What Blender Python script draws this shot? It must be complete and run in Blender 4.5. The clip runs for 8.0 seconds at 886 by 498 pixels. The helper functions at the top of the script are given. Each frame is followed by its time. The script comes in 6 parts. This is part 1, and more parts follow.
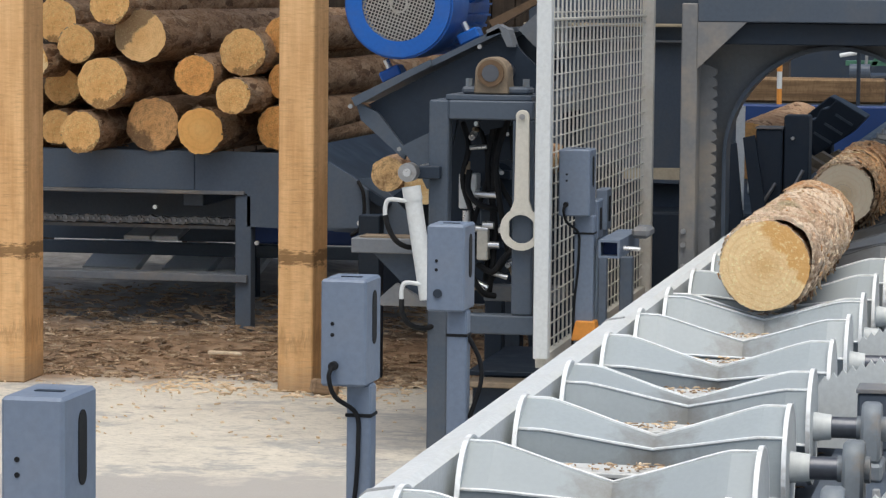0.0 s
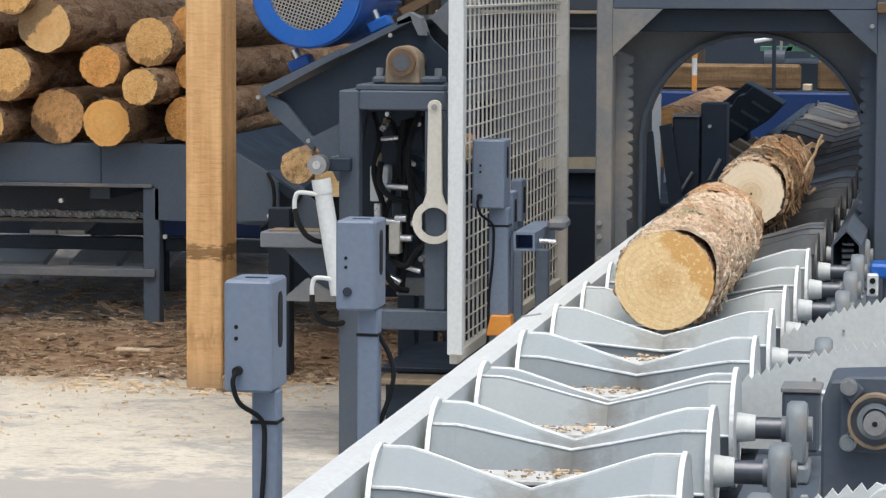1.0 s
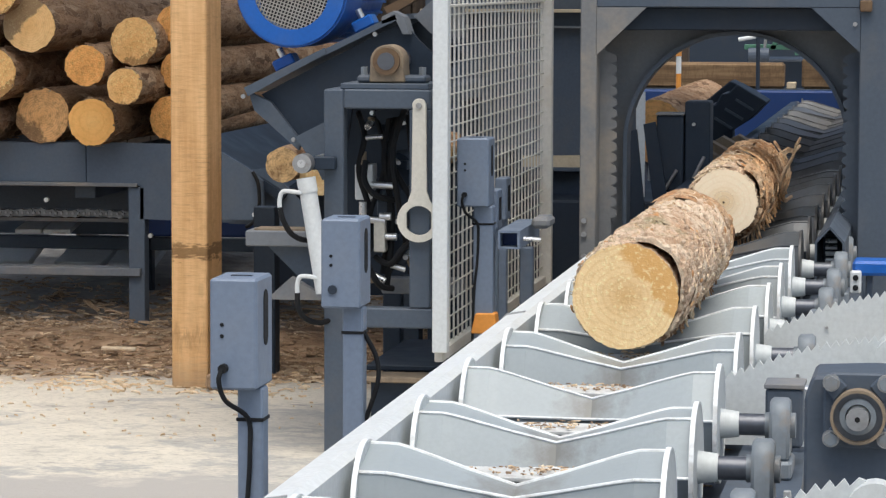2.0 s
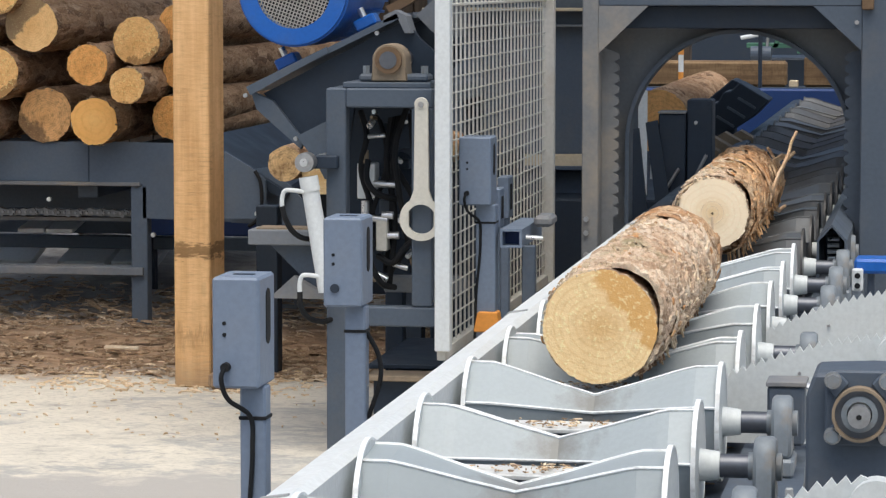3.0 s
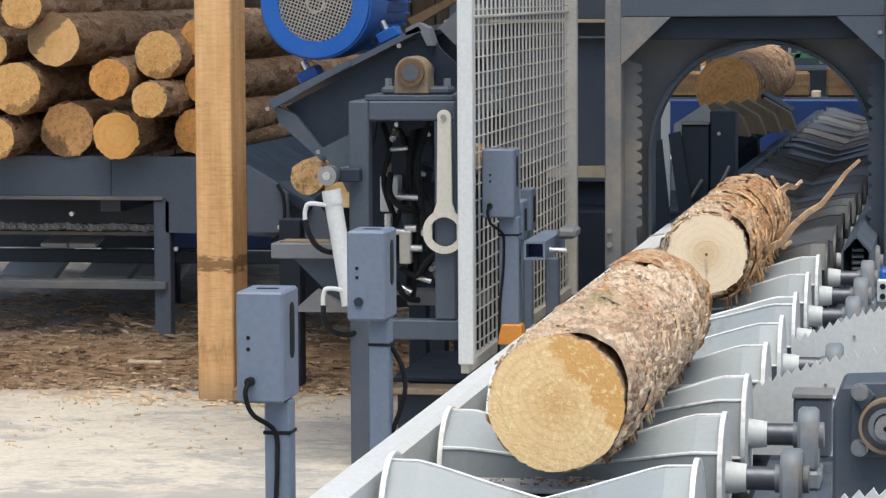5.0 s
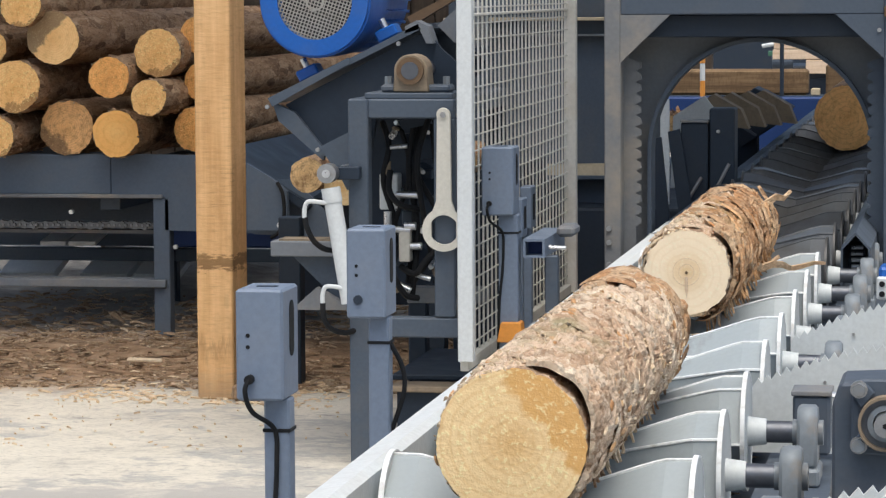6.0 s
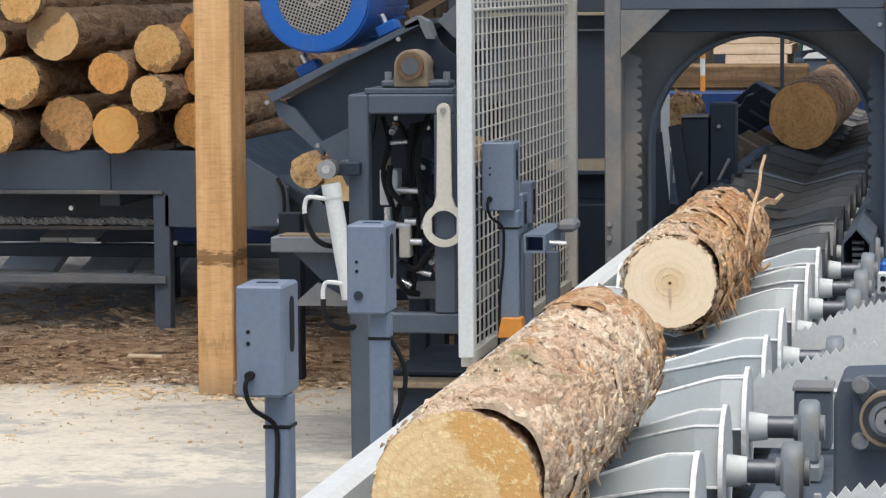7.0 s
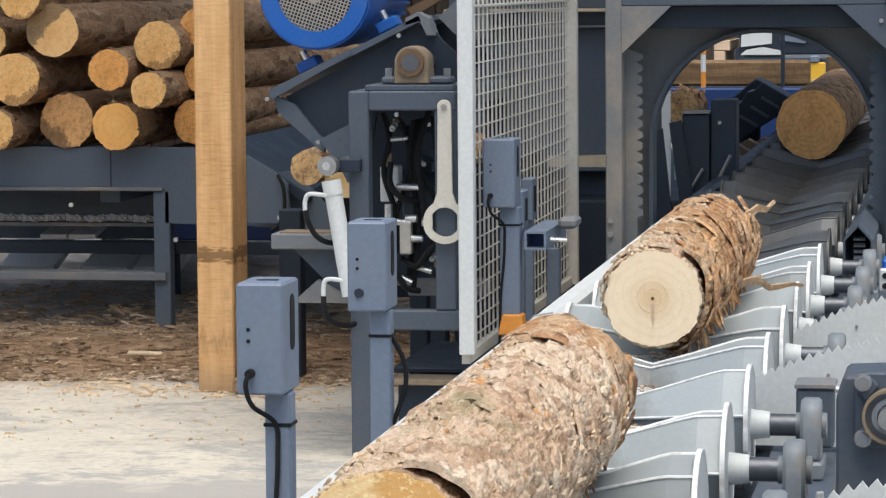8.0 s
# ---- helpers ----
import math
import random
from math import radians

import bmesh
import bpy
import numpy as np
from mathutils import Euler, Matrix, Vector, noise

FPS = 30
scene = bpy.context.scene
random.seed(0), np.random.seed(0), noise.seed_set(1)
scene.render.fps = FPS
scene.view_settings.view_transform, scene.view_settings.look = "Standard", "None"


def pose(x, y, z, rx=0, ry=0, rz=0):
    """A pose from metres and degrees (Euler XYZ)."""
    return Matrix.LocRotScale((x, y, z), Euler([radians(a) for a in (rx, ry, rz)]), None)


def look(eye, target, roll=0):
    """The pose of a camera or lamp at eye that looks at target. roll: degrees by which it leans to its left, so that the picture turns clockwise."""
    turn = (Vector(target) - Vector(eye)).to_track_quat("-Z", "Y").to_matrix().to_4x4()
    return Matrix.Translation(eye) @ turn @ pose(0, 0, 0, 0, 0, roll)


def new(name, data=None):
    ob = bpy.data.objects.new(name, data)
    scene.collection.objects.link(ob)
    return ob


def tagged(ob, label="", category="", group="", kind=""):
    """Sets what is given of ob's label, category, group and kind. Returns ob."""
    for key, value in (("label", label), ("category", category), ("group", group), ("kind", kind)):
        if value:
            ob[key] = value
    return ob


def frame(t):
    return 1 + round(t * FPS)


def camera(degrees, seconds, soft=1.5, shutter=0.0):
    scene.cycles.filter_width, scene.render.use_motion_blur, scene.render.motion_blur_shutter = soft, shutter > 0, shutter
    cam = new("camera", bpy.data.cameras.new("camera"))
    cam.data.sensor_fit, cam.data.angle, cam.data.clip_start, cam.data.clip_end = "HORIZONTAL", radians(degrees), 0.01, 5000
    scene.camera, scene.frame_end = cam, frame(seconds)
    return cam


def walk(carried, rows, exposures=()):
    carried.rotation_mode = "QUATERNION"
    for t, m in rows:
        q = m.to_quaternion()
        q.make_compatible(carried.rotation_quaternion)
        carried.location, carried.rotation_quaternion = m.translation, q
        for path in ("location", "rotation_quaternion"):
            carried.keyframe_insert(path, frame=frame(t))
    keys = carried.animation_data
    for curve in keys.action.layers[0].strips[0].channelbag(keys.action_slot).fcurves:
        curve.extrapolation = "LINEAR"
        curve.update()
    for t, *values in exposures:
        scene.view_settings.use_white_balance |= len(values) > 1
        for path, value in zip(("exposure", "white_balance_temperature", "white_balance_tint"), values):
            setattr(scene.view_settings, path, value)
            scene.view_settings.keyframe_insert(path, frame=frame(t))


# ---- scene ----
cam = camera(16.44, 8.0, soft=1.3)
# seconds, eye x, y, z, yaw, pitch, roll
ROWS = [
    (0.0, 0.792, -0.251, 1.631, 11.268, -4.784, 0.553),
    (0.5, 0.750, 0.018, 1.631, 10.373, -4.925, 0.325),
    (1.0, 0.755, 0.002, 1.631, 9.676, -5.009, 0.244),
    (1.5, 0.759, -0.019, 1.631, 9.441, -5.018, 0.191),
    (3.0, 0.764, -0.034, 1.631, 9.450, -5.049, 0.043),
    (3.5, 0.766, -0.050, 1.631, 9.622, -4.982, -0.130),
    (4.0, 0.760, -0.026, 1.631, 9.790, -4.923, -0.222),
    (4.5, 0.757, -0.014, 1.631, 9.858, -4.819, -0.274),
    (6.0, 0.758, -0.018, 1.631, 9.860, -4.859, -0.321),
    (6.5, 0.754, -0.001, 1.631, 9.874, -4.905, -0.339),
    (7.0, 0.756, -0.007, 1.631, 9.868, -4.947, -0.436),
    (7.5, 0.753, 0.011, 1.631, 9.872, -4.987, -0.429),
    (8.0, 0.751, 0.015, 1.631, 9.874, -5.016, -0.455),
]
walk(cam, [(t, pose(x, y, z, 90 + pitch, 0, yaw) @ pose(0, 0, 0, 0, 0, roll)) for t, x, y, z, yaw, pitch, roll in ROWS],
     exposures=[(0.0, 0.24, 6500, 6.5), (0.4, 0.4, 6500, 6.5), (8.0, 0.4, 6500, 6.5)])

# ---- light: bright overcast sky, open towards the camera, an unseen roof shading the back ----
SUN_EL, SUN_AZ = 70.0, 165.0
world = bpy.data.worlds.new("overcast_sky")
scene.world = world
world.use_nodes = True
wn = world.node_tree
sky = wn.nodes.new("ShaderNodeTexSky")
sky.sky_type, sky.sun_disc = "NISHITA", False
sky.sun_elevation, sky.sun_rotation = radians(SUN_EL), radians(SUN_AZ)
sky.air_density, sky.dust_density, sky.ozone_density = 1.0, 4.0, 1.0
wn.links.new(sky.outputs[0], wn.nodes["Background"].inputs["Color"])
wn.nodes["Background"].inputs["Strength"].default_value = 0.13
sun_data = bpy.data.lights.new("sun", "SUN")
sun_data.energy, sun_data.angle, sun_data.color = 1.6, radians(56), (1.0, 0.95, 0.89)
sun = new("sun", sun_data)
_az, _el = radians(SUN_AZ), radians(SUN_EL)
_to = Vector((math.sin(_az) * math.cos(_el), math.cos(_az) * math.cos(_el), math.sin(_el)))
sun.matrix_world = look(_to * 40, (0, 0, 0))


# ---- materials ----
def nodes_of(name):
    m = bpy.data.materials.new(name)
    m.use_nodes = True
    return m, m.node_tree.nodes, m.node_tree.links, m.node_tree.nodes["Principled BSDF"]


def noise_node(n, l, vec, scale, detail=4, rough=0.6):
    t = n.new("ShaderNodeTexNoise")
    t.inputs["Scale"].default_value = scale
    t.inputs["Detail"].default_value = detail
    t.inputs["Roughness"].default_value = rough
    l.new(vec, t.inputs["Vector"])
    return t


def ramp(n, l, fac, stops):
    r = n.new("ShaderNodeValToRGB")
    while len(r.color_ramp.elements) < len(stops):
        r.color_ramp.elements.new(0.5)
    for e, (p, c) in zip(r.color_ramp.elements, stops):
        e.position = p
        e.color = (*c, 1) if len(c) == 3 else c
    l.new(fac, r.inputs[0])
    return r


def mixed(n, l, fac, a, b):
    m = n.new("ShaderNodeMix")
    m.data_type = "RGBA"
    for socket, v in ((0, fac), (6, a), (7, b)):
        if isinstance(v, bpy.types.NodeSocket):
            l.new(v, m.inputs[socket])
        elif isinstance(v, (int, float)):
            m.inputs[socket].default_value = v
        else:
            m.inputs[socket].default_value = (*v, 1)
    return m.outputs[2]


def mapped(n, l, scale=(1, 1, 1), coord="Object"):
    tc, mp = n.new("ShaderNodeTexCoord"), n.new("ShaderNodeMapping")
    mp.inputs["Scale"].default_value = scale
    l.new(tc.outputs[coord], mp.inputs["Vector"])
    return mp.outputs[0]


def bumped(n, l, p, height, strength, dist=0.01):
    b = n.new("ShaderNodeBump")
    b.inputs["Strength"].default_value = strength
    b.inputs["Distance"].default_value = dist
    l.new(height, b.inputs["Height"])
    l.new(b.outputs[0], p.inputs["Normal"])


def painted(name, base, rough=0.5, metal=0.0, dirt=(0.2, 0.16, 0.11), amount=0.35, scale=5.0, bump=0.08, wear=None, spec=0.5):
    """Painted or bare metal with dust, stains and fine relief."""
    m, n, l, p = nodes_of(name)
    v = mapped(n, l)
    big, fine = noise_node(n, l, v, scale, 5, 0.65), noise_node(n, l, v, 70, 3)
    dk = tuple(c * 0.9 for c in base)
    col = mixed(n, l, ramp(n, l, fine.outputs[0], [(0.35, (0, 0, 0)), (0.65, (1, 1, 1))]).outputs[0], dk, base)
    col = mixed(n, l, ramp(n, l, big.outputs[0], [(0.5, (0, 0, 0)), (0.8, (amount, amount, amount))]).outputs[0], col, dirt)
    if wear:
        chips = noise_node(n, l, v, 28, 6, 0.7)
        col = mixed(n, l, ramp(n, l, chips.outputs[0], [(0.66, (0, 0, 0)), (0.7, (0.8, 0.8, 0.8))]).outputs[0], col, wear)
    l.new(col, p.inputs["Base Color"])
    p.inputs["Metallic"].default_value = metal
    r = ramp(n, l, big.outputs[0], [(0.3, (rough,) * 3), (0.8, (min(1, rough + 0.25),) * 3)])
    l.new(r.outputs[0], p.inputs["Roughness"])
    p.inputs["Specular IOR Level"].default_value = spec
    bumped(n, l, p, fine.outputs[0], bump, 0.002)
    return m


def end_grain(name, light, dark, heart, rings=95.0, speckle=0.3, ringy=0.28, stain=None, fuzz=0.6, relief=0.5, side=(6.0, 0, 5.0), rim=(0.78, 1.0)):
    """Sawn end of a log: growth rings round the axis (local y), saw marks, pale chips, stain."""
    m, n, l, p = nodes_of(name)
    tc = n.new("ShaderNodeTexCoord")
    v = tc.outputs["Object"]
    sep = n.new("ShaderNodeSeparateXYZ")
    l.new(v, sep.inputs[0])
    flat = n.new("ShaderNodeCombineXYZ")
    l.new(sep.outputs[0], flat.inputs[0])
    l.new(sep.outputs[2], flat.inputs[2])
    length = n.new("ShaderNodeVectorMath")
    length.operation = "LENGTH"
    l.new(flat.outputs[0], length.inputs[0])
    warp = noise_node(n, l, flat.outputs[0], 9, 3)
    add = n.new("ShaderNodeMath")
    add.operation = "MULTIPLY_ADD"
    l.new(warp.outputs[0], add.inputs[0])
    add.inputs[1].default_value = 0.035
    l.new(length.outputs["Value"], add.inputs[2])
    fr = n.new("ShaderNodeMath")
    fr.operation = "MULTIPLY"
    l.new(add.outputs[0], fr.inputs[0])
    fr.inputs[1].default_value = rings * 6.28
    sn = n.new("ShaderNodeMath")
    sn.operation = "SINE"
    l.new(fr.outputs[0], sn.inputs[0])
    ring = ramp(n, l, sn.outputs[0], [(0.35, (0, 0, 0)), (0.95, (ringy,) * 3)])
    blot = noise_node(n, l, v, 11, 5, 0.65)
    col = mixed(n, l, ring.outputs[0], light, dark)
    core = ramp(n, l, add.outputs[0], [(0.015, (0.75,) * 3), (0.06, (0.25,) * 3), (0.085, (0.0,) * 3)])
    col = mixed(n, l, core.outputs[0], col, heart)
    col = mixed(n, l, ramp(n, l, blot.outputs[0], [(0.46, (0, 0, 0)), (0.72, (fuzz,) * 3)]).outputs[0], col, dark)
    hair = noise_node(n, l, v, 45, 5, 0.75)
    col = mixed(n, l, ramp(n, l, hair.outputs[0], [(0.5, (0, 0, 0)), (0.7, (fuzz * 0.8,) * 3)]).outputs[0], col, tuple(c * 0.7 for c in dark))
    if stain:
        dot = n.new("ShaderNodeVectorMath")
        dot.operation = "DOT_PRODUCT"
        dot.inputs[1].default_value = side
        l.new(flat.outputs[0], dot.inputs[0])
        sadd = n.new("ShaderNodeMath")
        sadd.operation = "ADD"
        l.new(dot.outputs["Value"], sadd.inputs[0])
        l.new(blot.outputs[0], sadd.inputs[1])
        col = mixed(n, l, ramp(n, l, sadd.outputs[0], [(rim[0], (0, 0, 0)), (rim[1], (0.75,) * 3)]).outputs[0], col, stain)
    marks = noise_node(n, l, mapped(n, l, (70, 70, 70)), 1.0, 2)
    chips = noise_node(n, l, v, 130, 2)
    pale = tuple(min(1, c * 1.25 + 0.06) for c in light)
    col = mixed(n, l, ramp(n, l, chips.outputs[0], [(0.57, (0, 0, 0)), (0.66, (speckle,) * 3)]).outputs[0], col, pale)
    l.new(col, p.inputs["Base Color"])
    p.inputs["Roughness"].default_value = 0.85
    p.inputs["Specular IOR Level"].default_value = 0.2
    mx = n.new("ShaderNodeMath")
    mx.operation = "ADD"
    l.new(marks.outputs[0], mx.inputs[0])
    l.new(chips.outputs[0], mx.inputs[1])
    bumped(n, l, p, mx.outputs[0], relief, 0.005)
    return m


def bark(name, tones, stretch=2.5, scale=22.0, moss=0.0, bump=0.9):
    """Scaly bark with the grain along local y; tones run from deep cracks to pale flakes."""
    m, n, l, p = nodes_of(name)
    v = mapped(n, l, (1, 1 / stretch, 1))
    warp = noise_node(n, l, v, scale * 0.6, 4)
    vm = n.new("ShaderNodeVectorMath")
    vm.operation = "MULTIPLY_ADD"
    l.new(warp.outputs["Color"], vm.inputs[0])
    vm.inputs[1].default_value = (0.05, 0.05, 0.05)
    l.new(v, vm.inputs[2])
    cell = n.new("ShaderNodeTexVoronoi")
    cell.inputs["Scale"].default_value = scale
    l.new(vm.outputs[0], cell.inputs["Vector"])
    big, fine = noise_node(n, l, v, 7, 5, 0.7), noise_node(n, l, v, 90, 4, 0.7)
    s = n.new("ShaderNodeSeparateColor")
    l.new(cell.outputs["Color"], s.inputs[0])
    k = len(tones) - 1
    col = ramp(n, l, s.outputs[0], [(0.08 + 0.9 * i / k, c) for i, c in enumerate(tones)]).outputs[0]
    col = mixed(n, l, ramp(n, l, big.outputs[0], [(0.38, (0, 0, 0)), (0.68, (0.7, 0.7, 0.7))]).outputs[0], col, tones[-2])
    patch = noise_node(n, l, v, 3.2, 4, 0.6)
    col = mixed(n, l, ramp(n, l, patch.outputs[0], [(0.42, (0, 0, 0)), (0.66, (0.6,) * 3)]).outputs[0], col, tones[1])
    col = mixed(n, l, ramp(n, l, fine.outputs[0], [(0.3, (0.75,) * 3), (0.5, (0, 0, 0))]).outputs[0], col, tones[0])
    strand = noise_node(n, l, mapped(n, l, (1, 0.3, 1)), 60, 5, 0.75)
    col = mixed(n, l, ramp(n, l, strand.outputs[0], [(0.54, (0, 0, 0)), (0.66, (0.65,) * 3)]).outputs[0], col, tones[-1])
    col = mixed(n, l, ramp(n, l, strand.outputs[0], [(0.32, (0.6,) * 3), (0.43, (0, 0, 0))]).outputs[0], col, tones[0])
    # By curvature: cracks take their brown plus crevice shade, crests a paler tone.
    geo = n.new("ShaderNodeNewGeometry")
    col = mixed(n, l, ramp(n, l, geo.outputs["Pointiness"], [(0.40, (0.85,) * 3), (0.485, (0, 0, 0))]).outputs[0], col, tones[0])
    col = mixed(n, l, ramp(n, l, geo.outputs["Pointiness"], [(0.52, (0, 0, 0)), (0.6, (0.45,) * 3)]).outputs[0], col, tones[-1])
    if moss:
        g = noise_node(n, l, v, 5, 3)
        col = mixed(n, l, ramp(n, l, g.outputs[0], [(0.6, (0, 0, 0)), (0.72, (moss,) * 3)]).outputs[0], col, (0.16, 0.19, 0.07))
    l.new(col, p.inputs["Base Color"])
    p.inputs["Roughness"].default_value = 0.95
    p.inputs["Specular IOR Level"].default_value = 0.15
    mx = n.new("ShaderNodeMath")
    mx.operation = "MULTIPLY_ADD"
    l.new(cell.outputs["Distance"], mx.inputs[0])
    mx.inputs[1].default_value = -0.8
    l.new(strand.outputs[0], mx.inputs[2])
    bumped(n, l, p, mx.outputs[0], bump, 0.014)
    return m


def timber(name, base, dark, along="z", ring=0.0):
    """Sawn timber: long grain, knots as soft dark spots, cross saw marks."""
    m, n, l, p = nodes_of(name)
    sc = {"z": (26, 26, 1.6), "x": (1.6, 26, 26), "y": (26, 1.6, 26)}[along]
    cut = {"z": (17, 17, 75), "x": (75, 17, 17), "y": (17, 75, 17)}[along]
    grain, marks = noise_node(n, l, mapped(n, l, sc), 1.0, 5, 0.6), noise_node(n, l, mapped(n, l, cut), 1.0, 3)
    stain = noise_node(n, l, mapped(n, l), 4.0, 6, 0.7)
    knot = n.new("ShaderNodeTexVoronoi")
    knot.inputs["Scale"].default_value = 1.0
    l.new(mapped(n, l, tuple(2.2 if c < 2 else 5 for c in sc)), knot.inputs["Vector"])
    col = ramp(n, l, grain.outputs[0], [(0.3, dark), (0.62, base)]).outputs[0]
    col = mixed(n, l, ramp(n, l, marks.outputs[0], [(0.48, (0, 0, 0)), (0.66, (0.4,) * 3)]).outputs[0], col, dark)
    col = mixed(n, l, ramp(n, l, stain.outputs[0], [(0.5, (0, 0, 0)), (0.7, (0.65,) * 3)]).outputs[0], col, tuple(c * 0.75 for c in dark))
    col = mixed(n, l, ramp(n, l, knot.outputs["Distance"], [(0.05, (0.7,) * 3), (0.13, (0, 0, 0))]).outputs[0], col, tuple(c * 0.35 for c in dark))
    # A dark band at height ring, a browner foot and dark runs low down.
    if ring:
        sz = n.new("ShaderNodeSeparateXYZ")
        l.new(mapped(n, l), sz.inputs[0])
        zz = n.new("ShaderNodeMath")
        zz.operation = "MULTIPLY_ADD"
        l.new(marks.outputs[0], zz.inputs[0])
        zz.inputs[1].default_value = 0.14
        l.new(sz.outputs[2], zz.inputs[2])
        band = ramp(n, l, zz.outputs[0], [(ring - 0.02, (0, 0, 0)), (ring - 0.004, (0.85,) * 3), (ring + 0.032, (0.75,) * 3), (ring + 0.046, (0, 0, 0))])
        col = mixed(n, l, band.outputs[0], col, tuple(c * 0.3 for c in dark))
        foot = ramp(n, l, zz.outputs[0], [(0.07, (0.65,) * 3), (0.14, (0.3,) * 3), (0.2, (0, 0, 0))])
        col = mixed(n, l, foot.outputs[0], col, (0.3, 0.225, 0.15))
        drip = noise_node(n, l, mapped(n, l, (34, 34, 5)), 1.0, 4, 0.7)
        uneven = n.new("ShaderNodeMath")
        uneven.operation = "MULTIPLY_ADD"
        l.new(drip.outputs[0], uneven.inputs[0])
        uneven.inputs[1].default_value = -0.3
        l.new(sz.outputs[2], uneven.inputs[2])
        runs = ramp(n, l, uneven.outputs[0], [(0.0, (0, 0, 0)), (0.06, (0.45,) * 3), (0.1, (0, 0, 0))])
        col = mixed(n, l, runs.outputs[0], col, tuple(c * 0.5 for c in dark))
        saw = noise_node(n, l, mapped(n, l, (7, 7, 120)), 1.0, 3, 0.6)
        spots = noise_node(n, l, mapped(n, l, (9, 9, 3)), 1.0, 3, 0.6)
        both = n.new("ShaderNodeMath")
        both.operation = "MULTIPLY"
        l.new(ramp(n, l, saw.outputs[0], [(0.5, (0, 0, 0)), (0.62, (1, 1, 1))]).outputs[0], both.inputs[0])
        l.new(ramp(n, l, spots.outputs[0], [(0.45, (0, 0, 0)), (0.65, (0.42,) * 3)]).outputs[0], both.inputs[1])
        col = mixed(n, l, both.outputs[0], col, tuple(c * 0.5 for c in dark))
    l.new(col, p.inputs["Base Color"])
    p.inputs["Roughness"].default_value = 0.8
    p.inputs["Specular IOR Level"].default_value = 0.25
    bumped(n, l, p, marks.outputs[0], 0.5, 0.004)
    return m


def scales(name, tones, rough=0.92, grain=60.0):
    """Loose scales, strips or splinters: each piece has a tone of its own, with fibres along it."""
    m, n, l, p = nodes_of(name)
    geo = n.new("ShaderNodeNewGeometry")
    k = len(tones) - 1
    col = ramp(n, l, geo.outputs["Random Per Island"], [(i / k, c) for i, c in enumerate(tones)]).outputs[0]
    fib = noise_node(n, l, mapped(n, l, (1, 0.35, 1)), grain, 5, 0.7)
    col = mixed(n, l, ramp(n, l, fib.outputs[0], [(0.35, (0.55,) * 3), (0.55, (0, 0, 0))]).outputs[0], col, tones[0])
    spot = noise_node(n, l, mapped(n, l, (1, 0.6, 1)), 26, 5, 0.7)
    col = mixed(n, l, ramp(n, l, spot.outputs[0], [(0.4, (0, 0, 0)), (0.62, (0.6,) * 3)]).outputs[0], col, tones[2])
    speck = noise_node(n, l, mapped(n, l, (1, 0.5, 1)), 110, 3, 0.7)
    col = mixed(n, l, ramp(n, l, speck.outputs[0], [(0.55, (0, 0, 0)), (0.7, (0.5,) * 3)]).outputs[0], col, tuple(min(1, c * 1.35) for c in tones[-1]))
    l.new(col, p.inputs["Base Color"])
    p.inputs["Roughness"].default_value = rough
    p.inputs["Specular IOR Level"].default_value = 0.15
    bumped(n, l, p, fib.outputs[0], 0.7, 0.006)
    return m


def plain(name, base, rough=0.6, metal=0.0):
    return painted(name, base, rough, metal, amount=0.1, scale=12, bump=0.04, spec=0.2)


def roller_paint(name, base, grime, width, amount):
    """Pale paint, rubbed and soiled along the middle where the logs run (local x = 0)."""
    m, n, l, p = nodes_of(name)
    v = mapped(n, l)
    sep = n.new("ShaderNodeSeparateXYZ")
    l.new(v, sep.inputs[0])
    ab = n.new("ShaderNodeMath")
    ab.operation = "ABSOLUTE"
    l.new(sep.outputs[0], ab.inputs[0])
    big, fine = noise_node(n, l, v, 16, 6, 0.72), noise_node(n, l, v, 90, 3)
    ad = n.new("ShaderNodeMath")
    ad.operation = "MULTIPLY_ADD"
    l.new(big.outputs[0], ad.inputs[0])
    ad.inputs[1].default_value = width * 2.4
    l.new(ab.outputs[0], ad.inputs[2])
    mask = ramp(n, l, ad.outputs[0], [(width * 1.15, (amount,) * 3), (width * 2.1, (0, 0, 0))])
    info = n.new("ShaderNodeObjectInfo")
    shade = mixed(n, l, info.outputs["Random"], base, tuple(c * 0.86 for c in base))
    shade = mixed(n, l, ramp(n, l, fine.outputs[0], [(0.4, (0.25,) * 3), (0.6, (0, 0, 0))]).outputs[0], shade, tuple(c * 0.8 for c in base))
    l.new(mixed(n, l, mask.outputs[0], shade, grime), p.inputs["Base Color"])
    p.inputs["Roughness"].default_value = 0.42
    bumped(n, l, p, fine.outputs[0], 0.06, 0.002)
    return m


